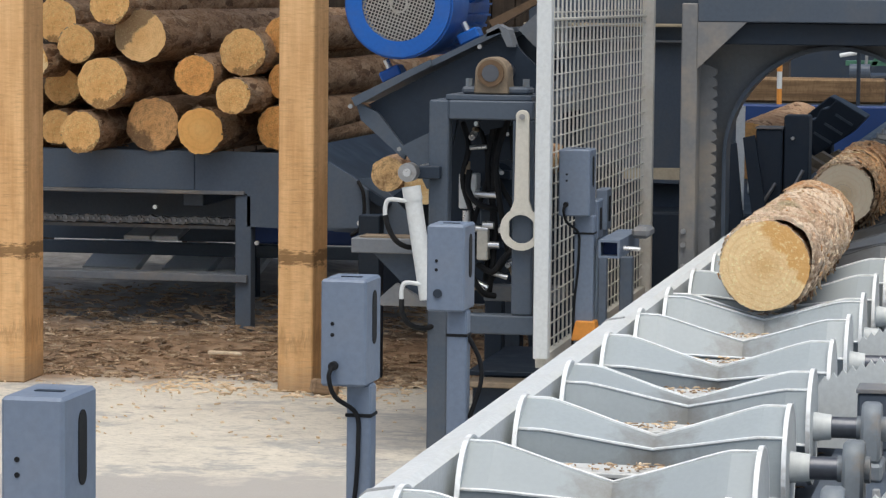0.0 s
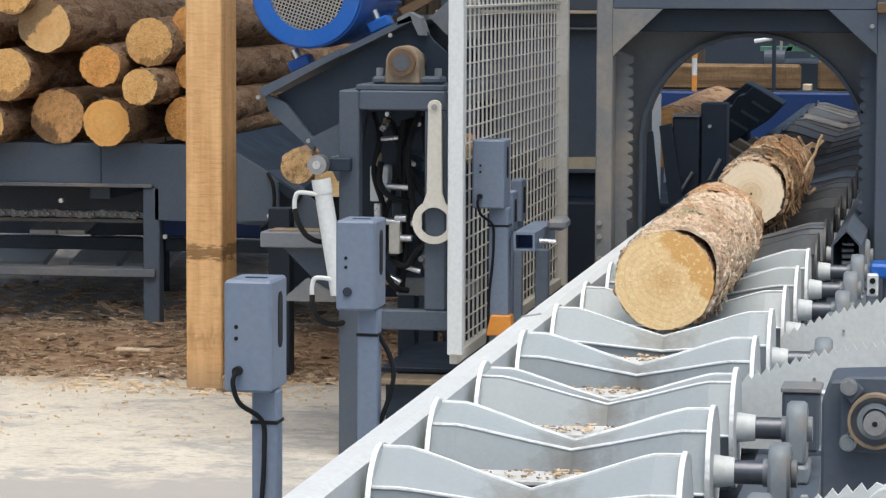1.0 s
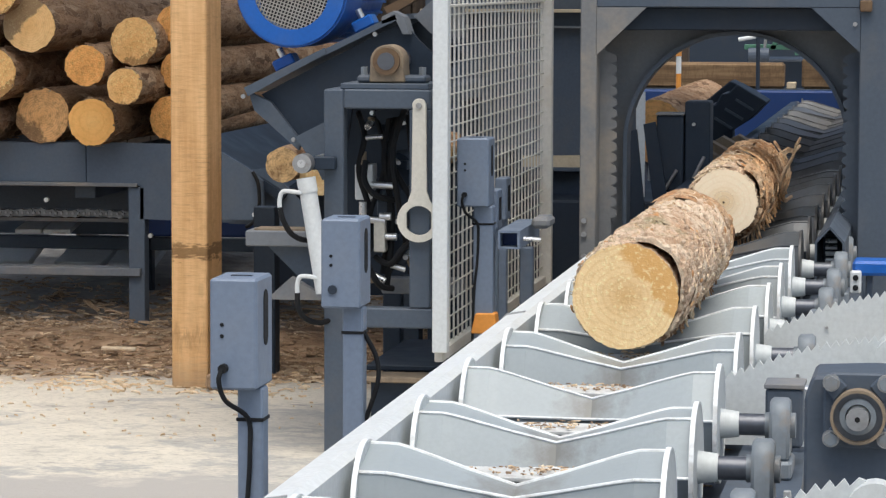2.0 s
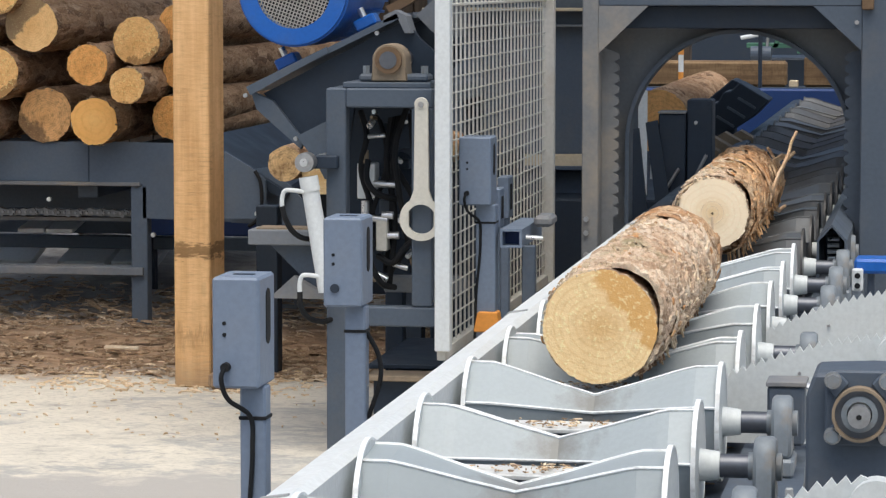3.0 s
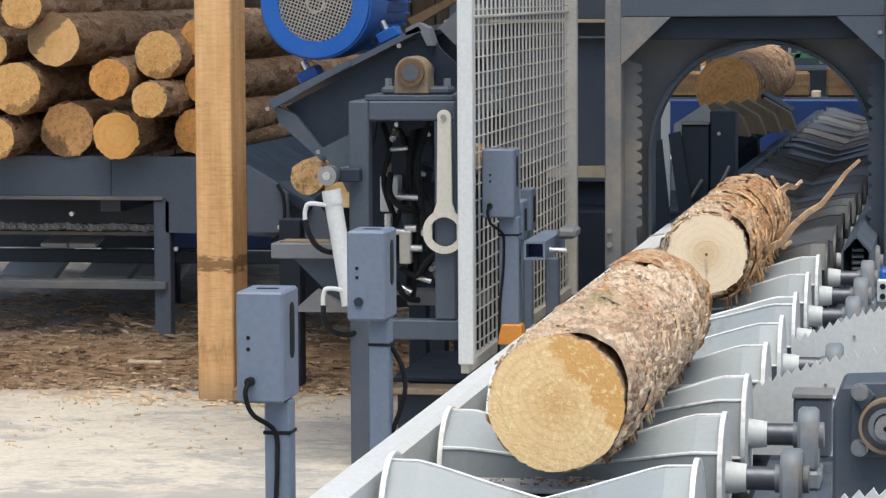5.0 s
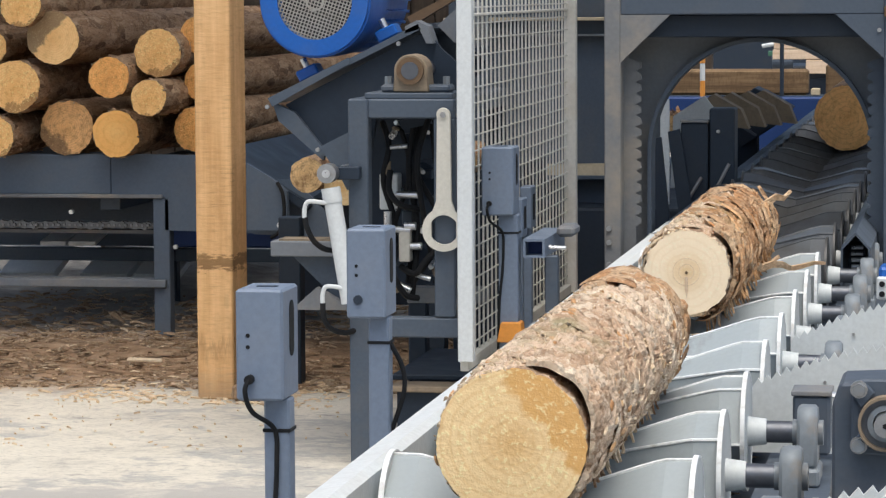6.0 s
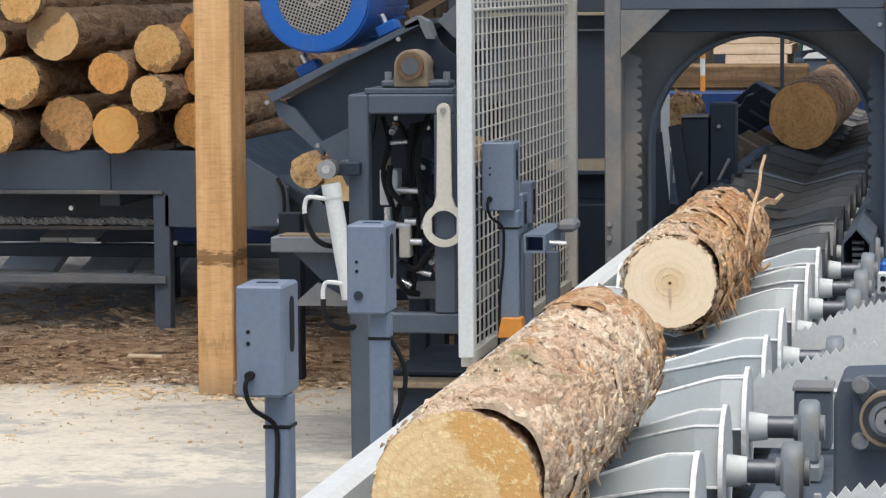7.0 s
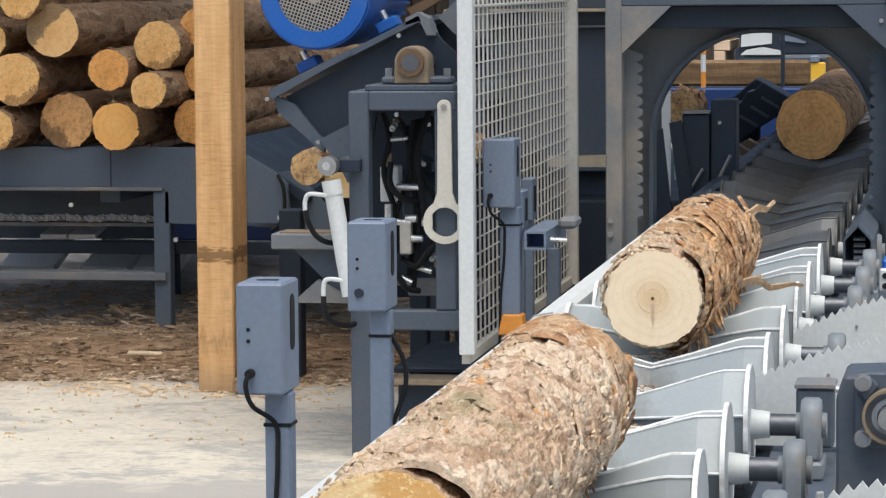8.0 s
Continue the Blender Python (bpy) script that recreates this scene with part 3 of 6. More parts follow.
def log(name, R, L, end_mat, bark_mat, seed, label, category="log", group="", lump=0.05, at=None, segs=40, taper=0.0, rows=None, fibre=0.0, scaly=()):
    """A log with its front end at the origin and its axis along +y."""
    t = thing(name, label, category, at, group)
    rows = rows or max(10, int(L / 0.06))
    ang = [6.2832 * k / segs for k in range(segs)]
    verts, faces = [], []
    for j in range(rows + 1):
        y = L * j / rows
        for a in ang:
            r = log_radius(R, taper, L, y, a, seed, lump, fibre * min(1, 0.5 + y * 9))
            for sc in scaly:
                r += plates(R * math.cos(a), y, R * math.sin(a), seed, *sc) * min(1, 0.12 + y * 8)
            verts.append((r * math.cos(a), y, r * math.sin(a)))
    for j in range(rows):
        for k in range(segs):
            q = (k + 1) % segs
            faces.append((j * segs + k, (j + 1) * segs + k, (j + 1) * segs + q, j * segs + q))
    me = bpy.data.meshes.new("bark")
    me.from_pydata(verts, [], faces)
    me.materials.append(M[bark_mat])
    for pl in me.polygons:
        pl.use_smooth = True
    bk = new("bark", me)
    bk.parent = t
    for nm, j, y in (("cut_end", 0, -0.004), ("cut_end", rows, L + 0.004)):
        bm = bmesh.new()
        co = [verts[j * segs + k] for k in range(segs)]
        outer = [bm.verts.new((c[0] * 0.994, y, c[2] * 0.994)) for c in co]
        inner = [bm.verts.new((v.co.x, y + (0.012 if j == 0 else -0.012), v.co.z)) for v in outer]
        bm.faces.new(outer)
        for k in range(segs):
            bm.faces.new((outer[k], inner[k], inner[(k + 1) % segs], outer[(k + 1) % segs]))
        bmesh.ops.recalc_face_normals(bm, faces=bm.faces)
        part(nm, bm, end_mat, t)
    return t


PILE = [
    (-3.56, 13.55, 1.56, 0.092, "end_e"), (-3.44, 13.65, 1.414, 0.1207, "end_f"), (-2.98, 13.79, 1.34, 0.109, "end_e"),
    (-3.18, 13.67, 1.23, 0.093, "end_c"), (-2.96, 13.55, 1.14, 0.082, "end_e"), (-3.61, 13.6, 1.19, 0.1174, "end_e"),
    (-3.42, 13.79, 0.99, 0.125, "end_g"), (-3.15, 13.67, 0.97, 0.108, "end_h"), (-3.70, 13.55, 0.96, 0.095, "end_e"),
    (-2.83, 13.91, 0.98, 0.105, "end_c"), (-3.90, 13.79, 1.48, 0.102, "end_e"), (-3.76, 13.67, 1.37, 0.088, "end_e"),
    (-3.94, 13.55, 1.29, 0.077, "end_a"), (-3.91, 13.91, 1.16, 0.087, "end_e"), (-3.90, 13.79, 0.97, 0.081, "end_e"),
]
PILE_LOGS = []
for i, (x, y, z, r, e) in enumerate(PILE):
    word = {"end_a": "freshly sawn orange end", "end_e": "pale sawn end", "end_c": "brownish sawn end", "end_d": "dark stained sawn end", "end_f": "half weathered grey end", "end_g": "ragged brown sawn end", "end_h": "smooth orange sawn end"}[e]
    pl = log("log", r * 1.02, 4.0 + 0.05 * (i % 3), e, "bark_c", i + 3, "rough pine log with a %s on the deck" % word, group="logs piled on the deck",
        lump=0.1, at=pose(x, y, z, random.uniform(-0.6, 0.6), 0, random.uniform(-1.2, 1.0)), segs=56, rows=44)
    PILE_LOGS.append(pl)
# logs that carry the rest of the pile, deeper in
for i, (x, y, z, r) in enumerate([(-4.15, 13.8, 1.1, 0.11), (-4.15, 13.9, 0.9, 0.1), (-2.8, 13.95, 1.2, 0.095), (-2.76, 13.99, 1.02, 0.1), (-2.83, 13.98, 1.42, 0.09), (-2.74, 14.05, 0.93, 0.06)]):
    log("log", r, 3.6, "end_c", "bark_c", i + 40, "rough pine log with a brownish sawn end on the deck", group="logs piled on the deck", lump=0.07,
        at=pose(x, y, z, 0, 0, random.uniform(-1, 1)), segs=28, rows=30)


# ---- log deck ----
END1 = slab([(-2.335, 0.873), (-2.236, 0.816), (-2.171, 0.76), (-2.164, 0.637), (-2.213, 0.589), (-2.348, 0.592), (-2.35, 0.882)], 12.9, 12.93)
END2 = slab([(-2.25, 0.8), (-2.17, 0.81), (-2.073, 0.72), (-1.948, 0.582), (-1.947, 0.553), (-2.345, 0.565)], 13.0, 13.02)


def build_deck():
    t = thing("log_deck", "blue-grey steel log deck with a chain conveyor, carrying a log pile", "log deck")
    part("side_beam", box(-6.5, -3.215, 13.8, 13.9, 0.68, 0.868, 0.004), "deck", t)
    part("lower_flange", box(-6.5, -2.965, 13.775, 13.92, 0.664, 0.682, 0.003), "dust_coat", t, "flange with settled sawdust")
    part("side_plate", slab([(-3.21, 0.67), (-2.955, 0.67), (-2.955, 0.515), (-2.37, 0.5), (-2.37, 0.62), (-2.38, 0.86), (-3.21, 0.872)], 13.79, 13.82, 0.0), "deck", t)
    part("end_plate", END1, "deck", t)
    part("feed_plate", END2, "deck", t)
    part("slide_plate", slab([(-2.5, 0.92), (-2.47, 0.94), (-2.08, 0.7), (-2.1, 0.67)], 12.95, 15.2), "dark", t)
    for x in (-3.012, -5.4):
        part("leg", box(x, x + 0.078, 13.79, 13.87, 0, 0.664, 0.004), "deck", t)
        # the rear leg is darker in colour than the front one
        part("leg", box(x - 0.36, x - 0.29, 15.3, 15.37, 0, 0.664, 0.004), "dark", t)
    part("lower_rail", box(-6.5, -2.95, 13.765, 13.79, 0.248, 0.285, 0.003), "grey_dusty", t)
    part("lower_rail_top", box(-6.5, -2.95, 13.79, 13.9, 0.273, 0.285, 0.0), "grey_dusty", t)
    part("back_panel", box(-6.5, -2.2, 15.42, 15.45, 0.3, 0.68, 0.0), "deck", t, "blue-grey sheet behind the chain")
    part("back_rail", box(-6.5, -2.2, 15.3, 15.36, 0.232, 0.298, 0.004), "deck", t)
    part("upper_rail", box(-6.5, -2.2, 14.5, 14.56, 0.5, 0.66, 0.004), "deck", t)
    for x in (-5.6, -4.4, -3.3, -2.5):
        part("bearer", box(x, x + 0.1, 13.9, 17.5, 0.6, 0.8, 0.004), "deck", t)
    part("bolt", rod((-2.2, 12.9, 0.615), (-2.2, 12.88, 0.615), 0.013, 8), "chrome", t)
    part("drive_box", box(-3.05, -2.4, 14.2, 14.4, 0.4, 0.52, 0.01), "blue_dark", t, "dark blue drive unit")
    for x in (-3.4, -2.75, -2.68, -2.9, -2.6):
        part("bolt", rod((x, 13.78, 0.6 if x == -3.4 else 0.44), (x, 13.76, 0.6 if x == -3.4 else 0.44), 0.011, 8), "chrome", t)
    part("bolt", rod((-2.24, 13.79, 0.56), (-2.24, 13.77, 0.56), 0.016, 8), "chrome", t)
    # roller chain, links turned alternately
    me_a = mesh_of("chain_link", slab([(-0.034, -0.012), (-0.024, -0.019), (-0.008, -0.013), (0.008, -0.013), (0.024, -0.019), (0.034, -0.012), (0.034, 0.012), (0.024, 0.019), (0.008, 0.013), (-0.008, 0.013), (-0.024, 0.019), (-0.034, 0.012)], -0.016, 0.016), "chain")
    for i in range(46):
        x = -5.4 + 0.0545 * i
        ob = new("chain_link", me_a)
        ob.parent = t
        ob.matrix_basis = pose(x, 13.93 + (0.012 if i % 2 else 0), 0.527 + 0.003 * math.sin(i * 1.3), 0, random.uniform(-5, 5), 0)
    me_pin = mesh_of("chain_pin", rod((0, -0.022, 0), (0, 0.0, 0), 0.007, 8), "chain_pin")
    for i in range(46):
        for dx in (-0.014, 0.014):
            ob = new("chain_pin", me_pin)
            ob.parent = t
            ob.matrix_basis = pose(-5.4 + 0.0545 * i + dx, 13.93, 0.527)
    part("guide_bar", box(-6.5, -3.0, 13.96, 14.02, 0.485, 0.502, 0.0), "dust_coat", t)
    hose = tube([(-2.21, 12.885, 0.8), (-2.185, 12.88, 0.75), (-2.18, 12.88, 0.66), (-2.2, 12.88, 0.59), (-2.24, 12.88, 0.56)], 0.008)
    part("hose", hose, "black", t)
    return t


build_deck()


# ---- roller conveyor ----
SP, Y0, HALF, AXZ = 0.6063, 5.38, 0.275, 0.67
FIRST, LAST = -2, 28


ROTOR = ((HALF - 0.004, 0.1235), (0.222, 0.1225), (0.2, 0.117), (0.17, 0.1075), (0.085, 0.079), (0.0, 0.0535))


def roller_mesh():
    """Six-sided hourglass rotor: flat plates between six notched edges, level at the ends."""
    bm = bmesh.new()
    for q in range(6):
        a0, a1 = radians(60 * q), radians(60 * q + 60)
        for s in (-1, 1):
            for (xa, ra), (xb, rb) in zip(ROTOR, ROTOR[1:]):
                P = [(s * xa, ra, a0), (s * xa, ra, a1), (s * xb, rb, a1), (s * xb, rb, a0)]
                bm.faces.new([bm.verts.new((x, rad * math.sin(-a), rad * math.cos(a))) for x, rad, a in P])
    bmesh.ops.remove_doubles(bm, verts=bm.verts, dist=1e-5)
    bmesh.ops.recalc_face_normals(bm, faces=bm.faces)
    return bm


def edge_mesh(a):
    """The worn bright edge bar that runs along one notched edge."""
    bm = bmesh.new()
    for s in (-1, 1):
        for (xa, ra), (xb, rb) in zip(ROTOR, ROTOR[1:]):
            p = Vector((s * xa, ra * math.sin(-a), ra * math.cos(a)))
            q = Vector((s * xb, rb * math.sin(-a), rb * math.cos(a)))
            rod(p, q, 0.0036, 6, bm)
    return bm


def build_conveyor():
    t = thing("roller_conveyor", "pale grey steel roller conveyor carrying debarked logs", "conveyor")
    y0, y1 = 3.2, Y0 + SP * LAST + 0.5
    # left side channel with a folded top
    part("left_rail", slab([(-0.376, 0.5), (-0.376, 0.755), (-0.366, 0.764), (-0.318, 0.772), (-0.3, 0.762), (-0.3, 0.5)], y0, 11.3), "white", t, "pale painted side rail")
    # The same rail continued, with the shade past the portal as its colour.
    part("left_rail", slab([(-0.376, 0.5), (-0.376, 0.755), (-0.366, 0.764), (-0.318, 0.772), (-0.3, 0.762), (-0.3, 0.5)], 11.302, y1), "dark", t, "dark side rail past the portal, shade put into its colour")
    for k in range(5):
        yy = 4.9 + 2.9 * k
        part("rail_joint", slab([(-0.379, 0.52), (-0.379, 0.757), (-0.367, 0.768), (-0.318, 0.776), (-0.318, 0.52)], yy, yy + 0.012), "silver_dirty", t)
    part("right_rail", slab([(0.3, 0.4), (0.3, 0.56), (0.46, 0.56), (0.46, 0.4)], y0, y1), "grey", t)
    # Tray is dark: shade of the gaps under the rollers put into its colour.
    part("tray", slab([(-0.3, 0.5), (-0.3, 0.52), (-0.1, 0.5), (0.1, 0.5), (0.3, 0.52), (0.3, 0.5), (0.1, 0.48), (-0.1, 0.48)], y0, y1), "dark", t, "tray littered with bark")
    for k in range(8):
        yy = 4.0 + 2.4 * k
        for x in (-0.37, 0.32):
            part("leg", box(x, x + 0.07, yy, yy + 0.08, 0, 0.5, 0.004), "grey", t)
    me_body = mesh_of("roller", roller_mesh(), "roller")
    # Far rollers: soiling and shade both put into one darker paint.
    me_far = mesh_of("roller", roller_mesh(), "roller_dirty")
    me_disc = mesh_of("disc", rod((-0.004, 0, 0), (0.004, 0, 0), 0.13, 40), "silver", True)
    bmr = bmesh.new()
    ringplate((0, 0), 0.1305, 0.126, -0.0048, 0.0048, 40, bmr)
    bmesh.ops.rotate(bmr, verts=bmr.verts, cent=(0, 0, 0), matrix=Euler((0, 0, radians(90))).to_matrix())
    me_rim = mesh_of("rim", bmr, "edge")
    me_edges = [mesh_of("edge", edge_mesh(radians(60 * q)), "edge", True) for q in range(6)]
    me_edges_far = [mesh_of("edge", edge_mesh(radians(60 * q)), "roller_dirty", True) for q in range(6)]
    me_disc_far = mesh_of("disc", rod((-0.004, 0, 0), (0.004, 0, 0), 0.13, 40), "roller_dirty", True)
    me_shaft = mesh_of("shaft", rod((-0.33, 0, 0), (0.43, 0, 0), 0.024, 16), "shaft", True)
    me_hub = mesh_of("hub", rod((0, 0, 0), (0.04, 0, 0), 0.033, 20, None, 0.028), "silver", True)
    me_foot = mesh_of("bearing_foot", box(-0.028, 0.028, -0.075, 0.075, -0.11, -0.07, 0.006), "cast")
    bmh = slab([(-0.06, -0.07), (0.06, -0.07), (0.056, 0.0), (0.042, 0.04), (0.018, 0.06), (-0.018, 0.06), (-0.042, 0.04), (-0.056, 0.0)], -0.022, 0.022, 0.007, None, "x")
    me_house = mesh_of("bearing", bmh, "cast", True)
    me_ring = mesh_of("bearing_ring", rod((-0.033, 0, 0), (0.033, 0, 0), 0.028, 18), "cast", True)
    me_plate = mesh_of("cross_plate", box(-0.24, 0.24, -0.03, 0.09, 0.684, 0.694, 0.002), "plate")
    # Added web: carries the plate and gives the shaded gap below a dark face.
    me_web = mesh_of("plate_web", box(-0.23, 0.23, 0.0, 0.012, 0.5, 0.684), "dark")
    for k in range(FIRST, 8):
        d = new("cross_plate", me_plate)
        d.parent, d.matrix_basis = t, pose(0, Y0 + SP * (k + 0.5), 0)
        d = new("plate_web", me_web)
        d.parent, d.matrix_basis = t, pose(0, Y0 + SP * (k + 0.5), 0)
    rollers = []
    for k in range(FIRST, LAST):
        y = Y0 + SP * k
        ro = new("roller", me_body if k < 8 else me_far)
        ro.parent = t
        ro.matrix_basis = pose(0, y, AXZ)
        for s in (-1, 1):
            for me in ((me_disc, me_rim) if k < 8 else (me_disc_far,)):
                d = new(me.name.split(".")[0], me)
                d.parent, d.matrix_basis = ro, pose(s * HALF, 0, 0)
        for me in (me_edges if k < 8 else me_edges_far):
            d = new("edge", me)
            d.parent = ro
        s = new("shaft", me_shaft)
        s.parent = ro
        h = new("hub", me_hub)
        h.parent, h.matrix_basis = ro, pose(HALF + 0.004, 0, 0)
        b = new("bearing", me_house)
        b.parent, b.matrix_basis = t, pose(0.408, y, AXZ)
        for me in (me_foot, me_ring):
            d = new(me.name.split(".")[0], me)
            d.parent = b
        rollers.append(ro)
    # guard strip that stands between the bearings and the drive unit
    part("guard_strip", slab([(0.455, 0.44), (0.475, 0.44), (0.492, 0.62), (0.484, 0.7), (0.47, 0.7), (0.466, 0.6)], 5.55, 5.565, 0.002), "silver_dirty", t, "bent pale steel strip")
    part("guard_strip", slab([(0.462, 0.44), (0.482, 0.44), (0.496, 0.6), (0.49, 0.68), (0.478, 0.68), (0.472, 0.58)], 6.2, 6.215, 0.002), "silver_dirty", t, "bent pale steel strip")
    return t, rollers


conveyor, ROLLERS = build_conveyor()


# ---- drive side: toothed arms, gear unit, chain guard ----
def toothed_arm(y, x0, z0, x1, z1, n, label, drop=0.16):
    t = thing("toothed_arm", label, "feed arm", None, "toothed arms beside the conveyor")
    top = []
    for i in range(n):
        a, b = i / n, (i + 0.62) / n
        bow = lambda u: 0.018 * math.sin(u * 3.14)
        top += [(x0 + (x1 - x0) * a, z0 + (z1 - z0) * a + bow(a) - 0.011), (x0 + (x1 - x0) * b, z0 + (z1 - z0) * b + bow(b) + 0.004)]
    poly = [(x0 - 0.005, z0 - drop)] + top + [(x1, z1), (x1 + 0.05, z1 - 0.03), (x1 + 0.05, z0 - drop)]
    part("toothed_plate", slab(poly, y, y + 0.014), "silver", t)
    part("hub", rod((x1 + 0.02, y - 0.03, z1 - 0.05), (x1 + 0.02, y + 0.03, z1 - 0.05), 0.05, 24), "silver", t)
    for u in (0.45,):
        x = x0 + (x1 - x0) * u
        part("bolt", rod((x, y, z0 + (z1 - z0) * u - 0.04), (x, y - 0.008, z0 + (z1 - z0) * u - 0.04), 0.004, 8), "steel", t)
    return t


toothed_arm(6.93, 0.263, 0.733, 0.629, 0.829, 17, "pale grey steel feed arm with a saw-toothed top edge")
toothed_arm(8.1, 0.282, 0.702, 0.648, 0.819, 17, "pale grey steel feed arm with a saw-toothed top edge")
toothed_arm(5.42, 0.44, 0.68, 0.62, 0.745, 7, "pale grey steel feed arm with a saw-toothed top edge", 0.1)


def build_gear_unit():
    t = thing("gear_unit", "dark blue-grey drive unit with a greasy flanged shaft bearing", "gear unit")
    part("housing", slab([(0.495, 0.5), (0.495, 0.84), (0.51, 0.88), (0.62, 0.885), (0.8, 0.88), (0.8, 0.5)], 5.8, 6.0, 0.006), "grey", t)
    part("pedestal", box(0.52, 0.78, 5.82, 5.98, 0, 0.5, 0.006), "dark", t)
    gx, gz = 0.598, 0.812
    part("flange", slab([(gx - 0.066, gz - 0.045), (gx - 0.066, gz + 0.068), (gx - 0.052, gz + 0.08), (gx + 0.052, gz + 0.08), (gx + 0.066, gz + 0.068), (gx + 0.066, gz - 0.045), (gx + 0.05, gz - 0.064), (gx - 0.05, gz - 0.064)], 5.77, 5.8, 0.004), "grey", t)
    part("collar", ringplate((gx, gz), 0.052, 0.0465, 5.735, 5.78, 40), "brass_dust", t, "worn dusty bearing collar", True)
    part("bearing_ring", ringplate((gx, gz), 0.0468, 0.034, 5.752, 5.77, 40), "shaft", t, "dark greased bearing ring", True)
    part("seal", ringplate((gx, gz), 0.0345, 0.024, 5.744, 5.77, 40), "cast", t)
    part("shaft_end", rod((gx, 5.712, gz), (gx, 5.78, gz), 0.0215, 24), "chrome", t, "", True)
    part("shaft_chamfer", rod((gx, 5.708, gz), (gx, 5.712, gz), 0.0215, 24, None, 0.0215), "steel", t)
    part("centre_hole", rod((gx, 5.705, gz), (gx, 5.72, gz), 0.0055, 6), "black", t)
    for dx in (-0.051, 0.051):
        for dz in (-0.044, 0.062):
            part("web", slab([(gx + dx * 1.2, gz + dz * 0.75), (gx + dx * 0.75, gz + dz * 1.2), (gx + dx * 0.4, gz + dz * 0.9), (gx + dx * 0.9, gz + dz * 0.4)], 5.758, 5.772, 0.003), "grey", t)
            part("bolt", rod((gx + dx, 5.77, gz + dz), (gx + dx, 5.745, gz + dz), 0.0135, 6), "cast", t)
            part("washer", rod((gx + dx, 5.77, gz + dz), (gx + dx, 5.756, gz + dz), 0.0165, 16), "steel", t)
    c = thing("chain_cover", "blue-grey steel cover box over the conveyor drive chain", "cover")
    part("casing", box(0.367, 0.449, 6.72, 6.82, 0.6, 0.732, 0.006), "grey", c)
    part("bracket", box(0.39, 0.425, 6.75, 6.79, 0.56, 0.6, 0.004), "dark", c)
    part("lid", box(0.364, 0.453, 6.715, 6.83, 0.732, 0.743, 0.002), "grey_dusty", c)
    part("bolt", rod((0.453, 6.74, 0.73), (0.474, 6.74, 0.73), 0.009, 8), "chrome", c)
    g = thing("chain_guard", "dusty pointed steel guard over the conveyor drive chain", "guard")
    P = [(0.295, 0.6), (0.295, 0.73), (0.345, 0.785), (0.395, 0.73), (0.395, 0.6), (0.388, 0.6), (0.388, 0.727), (0.345, 0.775), (0.302, 0.727), (0.302, 0.6)]
    part("guard_channel", slab([(x + 0.02, z + 0.02) for x, z in P], 10.35, 22), "grey", g)
    for i in range(5):
        part("chain_roller", rod((0.345, 10.5, 0.655 + 0.022 * i), (0.385, 10.5, 0.655 + 0.022 * i), 0.008, 8), "chrome", g)
    part("chain_plate", box(0.337, 0.393, 10.52, 10.56, 0.62, 0.77, 0.003), "dark", g)
    v = thing("blue_valve", "small blue valve with white ports beside the conveyor", "valve")
    part("body", box(0.505, 0.62, 8.3, 8.42, 0.835, 0.875, 0.008), "blue", v)
    part("bracket", box(0.54, 0.56, 8.34, 8.38, 0.0, 0.835, 0.003), "grey", v)
    part("connector", box(0.5, 0.53, 8.27, 8.3, 0.79, 0.85, 0.004), "white", v)
    for z in (0.805, 0.832):
        part("port", rod((0.515, 8.265, z), (0.515, 8.28, z), 0.008, 10), "black", v)


build_gear_unit()


